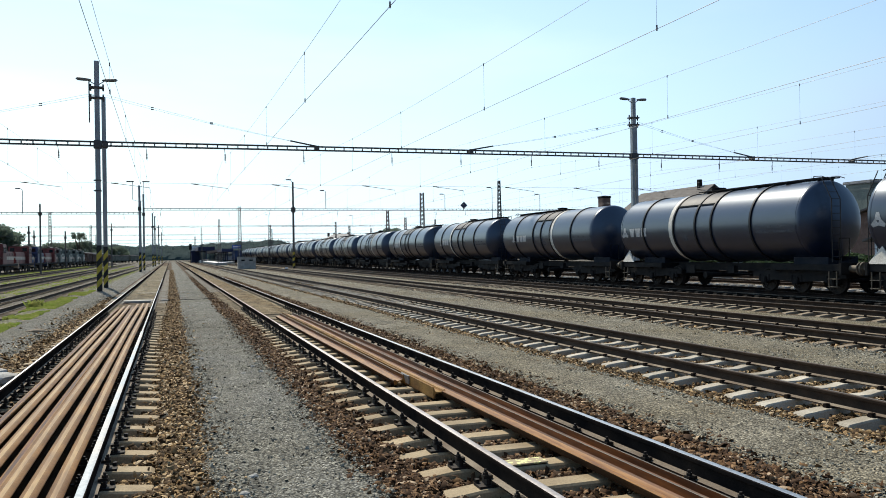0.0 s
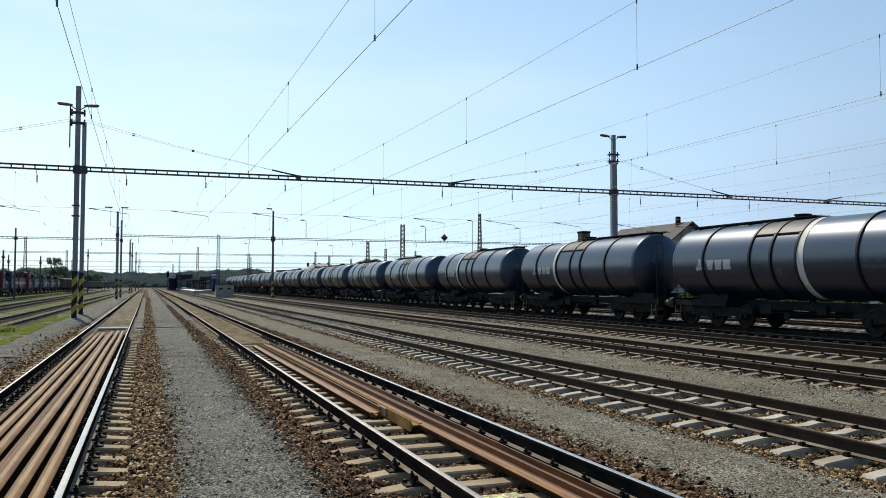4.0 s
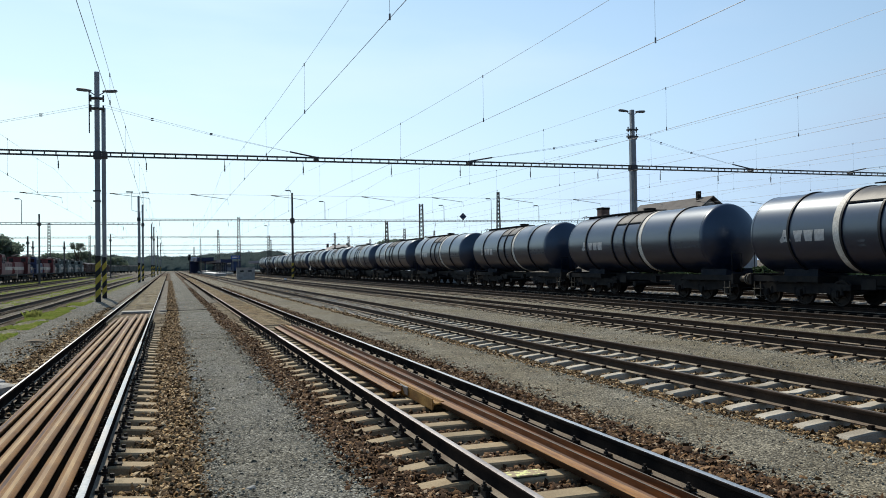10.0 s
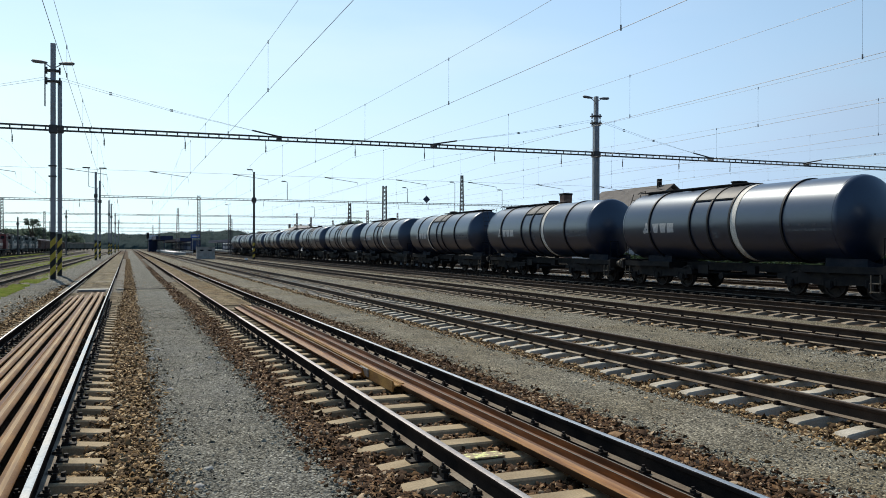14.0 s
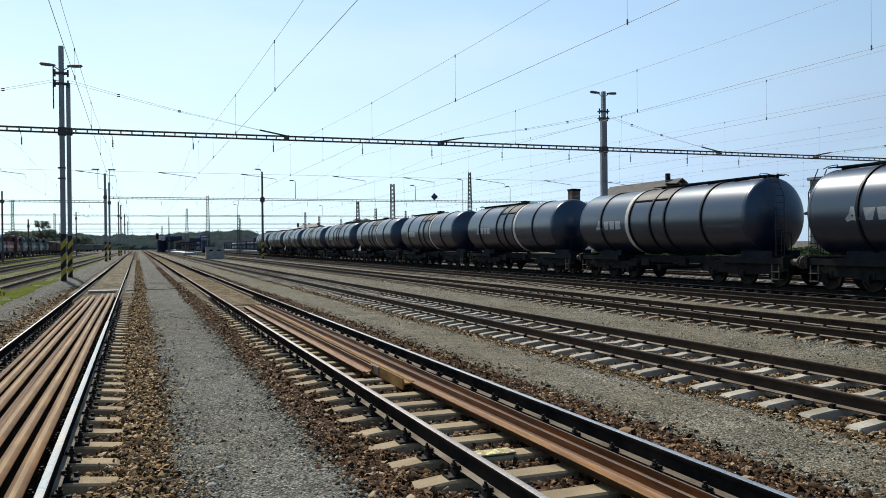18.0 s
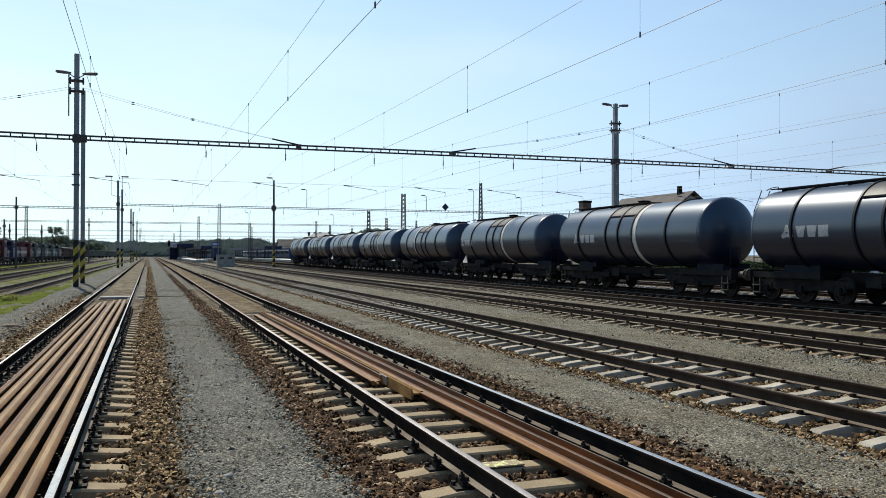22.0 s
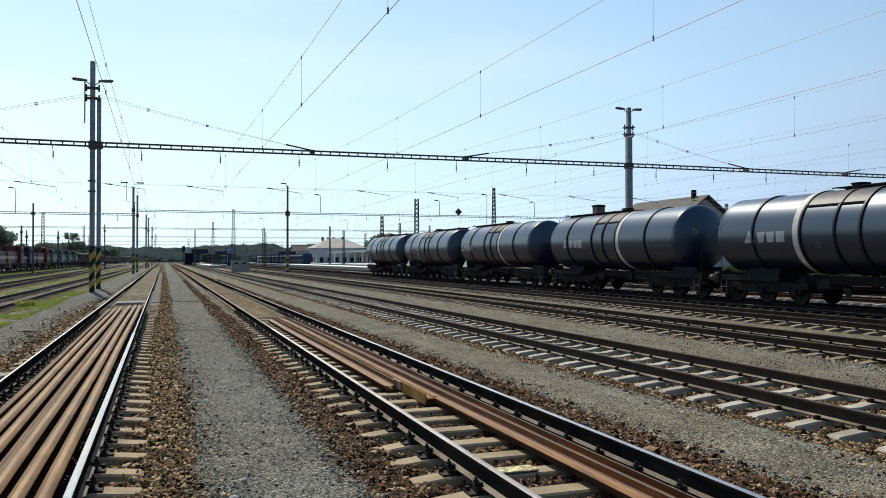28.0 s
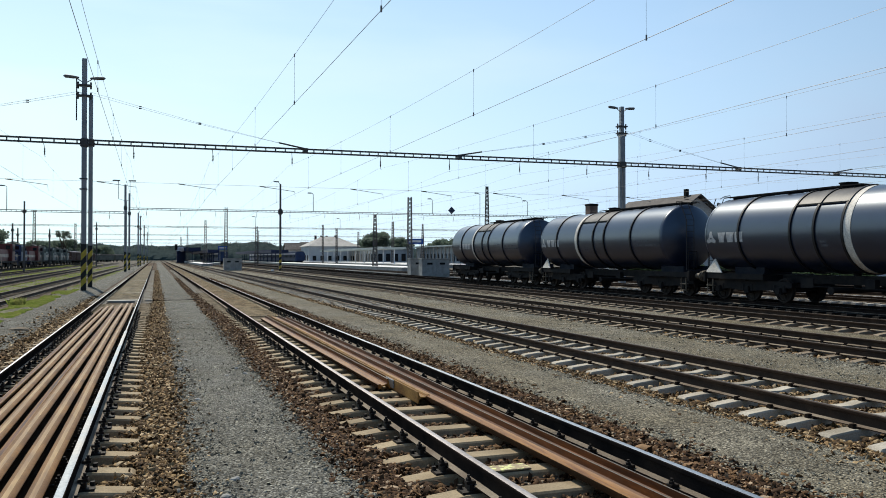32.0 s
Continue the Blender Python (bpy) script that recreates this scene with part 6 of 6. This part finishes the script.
def canopy(m, ln, w, label, roof=BLUEROOF, top=4.3, thick=0.9):
    """Platform roof on a row of posts, running along y."""
    t = thing("platform_canopy", m, label, "canopy", "station canopies")
    n = int(ln / 9) + 1
    bm = bmesh.new()
    for z in (0,):
        pts = [(-w / 2, top - thick), (0, top - thick - 0.1), (w / 2, top - thick), (w / 2, top), (0, top - 0.1), (-w / 2, top)]
        sweep_profile(bm, pts, 0, ln)
    bmesh.ops.recalc_face_normals(bm, faces=bm.faces)
    part("roof", bm, roof, t)
    for k in range(n):
        bm = bmesh.new()
        bevel_box(bm, -0.11, 0.11, k * 9 - 0.11 + 0.5, k * 9 + 0.11 + 0.5, 0.6, top - thick, 0.02)
        part("post", bm, BLUEROOF if roof is BLUEROOF else SIGNWHITE, t)
    return t


PALEROOF = mat("pale_canopy_roof", (0.42, 0.47, 0.45), 0.7, second=(0.33, 0.37, 0.36), scale=0.4, fine=5, bump=0)
canopy(pose(10.7, 262, 0), 100, 5.0, "long dark blue platform roof on posts", top=5.2, thick=1.2)
canopy(pose(15.4, 236, 0), 120, 3.2, "long dark blue platform roof on posts")
canopy(pose(49.0, 168, 0), 72, 5.0, "pale platform roof on slender white posts", PALEROOF, 4.3, 0.5)
canopy(pose(34.0, 236, 0), 110, 5.0, "long dark blue platform roof on posts")


def carriage(m, label):
    """Blue passenger carriage, 24 m long, with a white band for its windows' reflection."""
    t = thing("passenger_carriage", m, label, "railway carriage", "parked passenger train")
    bm = bmesh.new()
    bevel_box(bm, -1.4, 1.4, -12, 12, 0.9, 3.6, 0.25)
    b = part("body", bm, BLUEPAINT, t)
    for s in (-1, 1):
        # white band over the windows: their sky reflection put in as colour
        bm = bmesh.new()
        box(bm, s * 1.405 - 0.01, s * 1.405 + 0.01, -11.6, 11.6, 2.92, 3.22)
        part("white_stripe", bm, SIGNWHITE, b)
        for k in range(9):
            bm = bmesh.new()
            y = -10.8 + k * 2.5
            box(bm, s * 1.405 - 0.012, s * 1.405 + 0.012, y, y + 1.6, 2.0, 2.85)
            part("window", bm, GLASS, b)
    bm = bmesh.new()
    bevel_box(bm, -1.1, 1.1, -11.8, 11.8, 3.58, 3.85, 0.1)
    part("roof", bm, ROOFGREY, t)
    for y in (-8.5, 8.5):
        bm = bmesh.new()
        box(bm, -1.1, 1.1, y - 1.6, y + 1.6, 0.2, 0.9)
        part("bogie", bm, FRAME, t)
    return t


car = carriage(pose(18.2, 250, 0), "blue passenger carriage with white window sheen beside the platform")
for x, y in ((18.2, 275), (18.2, 300), (18.2, 325), (39.6, 246), (39.6, 271), (39.6, 296), (39.6, 321), (39.6, 346)):
    copy_thing(car, pose(x, y, 0))


HIPROOF = mat("pale_grey_hip_roof", (0.40, 0.385, 0.36), 0.8, second=(0.30, 0.29, 0.27), scale=0.5, fine=6, bump=0.1)


def station_house(m):
    t = thing("station_building", m, "long grey-blue station building with a pale hipped roof and chimneys", "building")
    bm = bmesh.new()
    box(bm, 0, 17, 0, 16, 0, 5.8)
    wl = part("wall", bm, WALL, t)
    bm = bmesh.new()
    e = [(-0.6, -0.6), (17.6, -0.6), (17.6, 16.6), (-0.6, 16.6)]
    lo = [bm.verts.new((x, y, 5.8)) for x, y in e]
    hi = [bm.verts.new((5.6, 8, 9.2)), bm.verts.new((11.0, 8, 9.2))]
    for q in ((lo[0], lo[1], hi[1], hi[0]), (lo[1], lo[2], hi[1]), (lo[2], lo[3], hi[0], hi[1]), (lo[3], lo[0], hi[0]), tuple(lo[::-1])):
        bm.faces.new(q)
    rf = part("roof", bm, HIPROOF, t, "pale grey hipped roof")
    for x, y in ((4.2, 11), (6.2, 11), (8.2, 11.5), (10.6, 8)):
        bm = bmesh.new()
        bevel_box(bm, x - 0.35, x + 0.35, y - 0.35, y + 0.35, 6.5, 9.7, 0.03)
        part("chimney", bm, FRAME, rf)
    for k in range(6):
        for z in (1.0,):
            bm = bmesh.new()
            box(bm, 1.2 + k * 2.6, 2.4 + k * 2.6, -0.04, 0.04, z, z + 1.6)
            part("window", bm, GLASS, wl)
    for k in range(3):
        bm = bmesh.new()
        box(bm, -0.04, 0.04, 2 + k * 4.2, 3.5 + k * 4.2, 1.0, 2.9)
        part("window", bm, GLASS, wl)


station_house(pose(48.3, 268, 0))
for x, y, ln, wd, h in ((64, 240, 34, 12, 4.6), (82, 215, 40, 14, 5.2)):
    t = thing("station_wing", pose(x, y, 0), "low grey-blue station wing with a pale flat roof and columns", "building", "station wings")
    bm = bmesh.new()
    box(bm, 0, wd, 0, ln, 0, h)
    wl = part("wall", bm, WALL, t)
    bm = bmesh.new()
    bevel_box(bm, -2.2, wd + 0.4, -0.6, ln + 0.4, h, h + 0.45, 0.05)
    part("roof", bm, PALEROOF, t)
    for k in range(int(ln / 3.4)):
        bm = bmesh.new()
        box(bm, -0.04, 0.04, 0.8 + k * 3.4, 2.6 + k * 3.4, 0.9, 3.2)
        part("window", bm, GLASS, wl)
        bm = bmesh.new()
        bevel_box(bm, -2.0, -1.75, 0.2 + k * 3.4, 0.45 + k * 3.4, 0, h, 0.02)
        part("column", bm, PALECONC, t)
    for k in range(int(wd / 2.5)):
        bm = bmesh.new()
        box(bm, 0.6 + k * 2.5, 2.0 + k * 2.5, -0.04, 0.04, 0.9, 3.2)
        part("window", bm, GLASS, wl)


def name_sign(m, w, h, z):
    t = thing("station_sign", m, "blue station name board with white lettering bars on posts", "sign", "station signs")
    for x in (-w * 0.3, w * 0.3):
        bm = bmesh.new()
        tube(bm, (x, 0, -0.3), (x, 0, z), 0.06, 8)
        part("post", bm, GALV, t)
    bm = bmesh.new()
    bevel_box(bm, -w / 2, w / 2, -0.08, 0.08, z, z + h, 0.02)
    b = part("board", bm, SIGN, t)
    bm = bmesh.new()
    box(bm, -w * 0.38, w * 0.38, -0.095, -0.083, z + h * 0.3, z + h * 0.7)
    part("lettering_bar", bm, SIGNWHITE, b)
    return t


name_sign(pose(38.6, 121, 0.1, 0, 0, -18), 2.6, 0.85, 4.0)
name_sign(pose(14.4, 190, 0.1, 0, 0, -10), 2.0, 0.8, 3.7)


def cabinet(m, w, d, h, doors):
    t = thing("relay_cabinet", m, "weathered grey concrete relay cabinet with two vented doors", "cabinet", "relay cabinets")
    bm = bmesh.new()
    bevel_box(bm, 0, w, 0, d, -0.1, h - 0.1, 0.03)
    b = part("body", bm, PALECONC, t)
    bm = bmesh.new()
    bevel_box(bm, -0.06, w + 0.06, -0.06, d + 0.06, h - 0.1, h, 0.02)
    part("lid", bm, PALECONC, t)
    for k in range(doors):
        x0 = 0.12 + k * (w - 0.24) / doors
        bm = bmesh.new()
        bevel_box(bm, x0 + 0.04, x0 + (w - 0.24) / doors - 0.04, -0.03, 0.02, 0.1, h - 0.2, 0.01)
        dr = part("door", bm, PALECONC, t)
        bm = bmesh.new()
        xc = x0 + (w - 0.24) / doors / 2
        box(bm, xc - 0.28, xc + 0.28, -0.045, -0.028, h - 0.62, h - 0.42)
        part("vent", bm, FRAME, dr)
    return t


cabinet(pose(25.0, 76, 0), 2.9, 1.2, 1.85, 2)
cabinet(pose(24.9, 79.5, 0), 1.6, 1.2, 1.85, 1)
cabinet(pose(9.42, 122, 0), 2.58, 1.2, 1.85, 2)
bm = bmesh.new()
bevel_box(bm, 15.1, 15.5, 113, 113.3, -0.1, 0.30, 0.05)
tagged(part("marker_stone", bm, SIGNWHITE), "small white marker stone between the tracks", "marker")

# signal with dark head beyond the crossing
t = thing("main_signal", pose(6.3, 280, 0), "dark railway signal with a black head on a post", "signal")
for nm_, b_ in (("post", (-0.09, 0.09, -0.09, 0.09, 0, 4.6)), ("signal_head", (-0.45, 0.45, -0.15, 0.15, 4.4, 6.4)), ("platform_cage", (-0.9, 0.9, -0.4, 0.4, 3.4, 3.5))):
    bm = bmesh.new()
    bevel_box(bm, *b_, 0.03)
    part(nm_, bm, FRAME, t)


t = thing("platform_hut", pose(6.8, 300, 0), "small dark blue hut with a white flat roof", "hut")
for nm_, b_, mt_ in (("wall", (0.2, 3.0, 0, 4, -0.1, 4.3), BLUEROOF), ("roof", (0, 3.2, -0.2, 4.2, 4.3, 5.8), SIGNWHITE)):
    bm = bmesh.new()
    bevel_box(bm, *b_, 0.05)
    part(nm_, bm, mt_, t)

# cable that crosses the path and a pale block beside the crossing board
bm = bmesh.new()
wire_run(bm, [(-0.45 + 0.3 * k, 37.6 + 0.12 * math.sin(k * 1.3), 0.035 + 0.012 * math.sin(k * 2.1)) for k in range(9)], 0.012)
tagged(part("ground_cable", bm, FRAME), "dark cable lying across the gravel path", "cable")
bm = bmesh.new()
bevel_box(bm, -0.42, -0.12, 37.4, 37.75, -0.05, 0.07, 0.02)
tagged(part("cable_block", bm, PALECONC), "pale concrete block at the cable's end", "block")


# ---- buildings behind the train ----
def gabled(m, w, d, eave, ridge, wallmat, label, roofmat=ROOFTILE):
    """House with its ridge along x."""
    t = thing("yard_building", m, label, "building", "buildings behind the train")
    bm = bmesh.new()
    pts = [(0, 0), (d, 0), (d, eave), (d / 2, ridge - 0.25), (0, eave)]
    a, b = [bm.verts.new((0, y, z)) for y, z in pts], [bm.verts.new((w, y, z)) for y, z in pts]
    bm.faces.new(a[::-1])
    bm.faces.new(b)
    for i in range(5):
        bm.faces.new((a[i], a[(i + 1) % 5], b[(i + 1) % 5], b[i]))
    bmesh.ops.recalc_face_normals(bm, faces=bm.faces)
    wl = part("wall", bm, wallmat, t)
    for s in (0, 1):
        bm = bmesh.new()
        o = 0.7
        dz = (ridge - eave) * o / (d / 2)
        y0, y1 = (-o, d / 2) if s == 0 else (d + o, d / 2)
        q = [(-o, y0, eave - dz), (w + o, y0, eave - dz), (w + o, y1, ridge), (-o, y1, ridge)]
        lo = [bm.verts.new(p) for p in q]
        hi = [bm.verts.new((p[0], p[1], p[2] + 0.18)) for p in q]
        bm.faces.new(lo[::-1])
        bm.faces.new(hi)
        for i in range(4):
            bm.faces.new((lo[i], lo[(i + 1) % 4], hi[(i + 1) % 4], hi[i]))
        bmesh.ops.recalc_face_normals(bm, faces=bm.faces)
        part("roof_slope", bm, roofmat, t)
    for k in range(int(w / 3)):
        bm = bmesh.new()
        box(bm, 0.9 + k * 3, 2.0 + k * 3, -0.04, 0.04, 1.2, 2.8)
        part("window", bm, GLASS, wl)
    return t


h1 = gabled(pose(71.0, 84, 0, 0, 0, 90), 15.0, 14.0, 4.6, 9.75, PLASTER, "old plastered building with a weathered brown gabled roof")
bm = bmesh.new()
bevel_box(bm, 1.7, 2.2, 7.0, 7.5, 8.8, 10.7, 0.04)
part("chimney", bm, FRAME, h1, "dark sooty chimney")
t = thing("brick_tower", pose(49.2, 85, 0), "square sooty brown brick chimney tower with a dark cap", "tower")
bm = bmesh.new()
bevel_box(bm, 0, 1.1, 0, 1.1, -0.1, 8.2, 0.03)
part("shaft", bm, BRICK, t)
bm = bmesh.new()
bevel_box(bm, -0.06, 1.16, -0.06, 1.16, 8.2, 8.45, 0.03)
part("cap", bm, FRAME, t)
gabled(pose(58.0, 47, 0, 0, 0, 12), 9, 6.0, 2.5, 3.6, SIGNWHITE, "low white yard hut with a dark roof beyond the train")
gabled(pose(63.0, 50, 0, 0, 0, 20), 16, 9.0, 4.6, 6.2, BRICK, "low brown brick yard building beyond the train")
t = thing("roof_tank", pose(64, 60, 0), "grey-green block-shaped plant house behind the brick building", "plant house")
bm = bmesh.new()
bevel_box(bm, 0, 4, 0, 3, -0.1, 8.0, 0.05)
part("body", bm, DARKGREEN, t)
bm = bmesh.new()
bevel_box(bm, -0.2, 4.2, -0.2, 3.2, 8.0, 8.3, 0.05)
part("roof", bm, ROOFGREY, t)

# roofs of the town beyond the station
for x, y, w, d, e, r, mt, lab in ((64, 420, 8, 9, 6.5, 9.6, PLASTER, "distant plastered town house with a brown roof"), (75, 436, 7, 9, 7.5, 10.4, WALL, "distant grey town house with a brown roof")):
    gabled(pose(x, y, 0), w, d, e, r, mt, lab)


# ---- what moves: the train rolls towards the viewer and past ----
def motions():
    for i, w in enumerate(WAGONS):
        walk(w, [(t, pose(TRACKS["track_6"], train_at(t) + PITCH * (i - 3) - 3.8, RAIL_Z)) for t in np.linspace(0, 32, 33)])
        spin = [(f / 15, math.degrees((train_at(0) - train_at(f / 15)) / 0.46)) for f in range(0, 481)]
        for part_ob in w.children_recursive:
            if part_ob.name.startswith("wheelset"):
                y = part_ob.matrix_basis.translation.y
                walk(part_ob, [(t, pose(0, y, 0, a + 17 * i)) for t, a in spin])


motions()
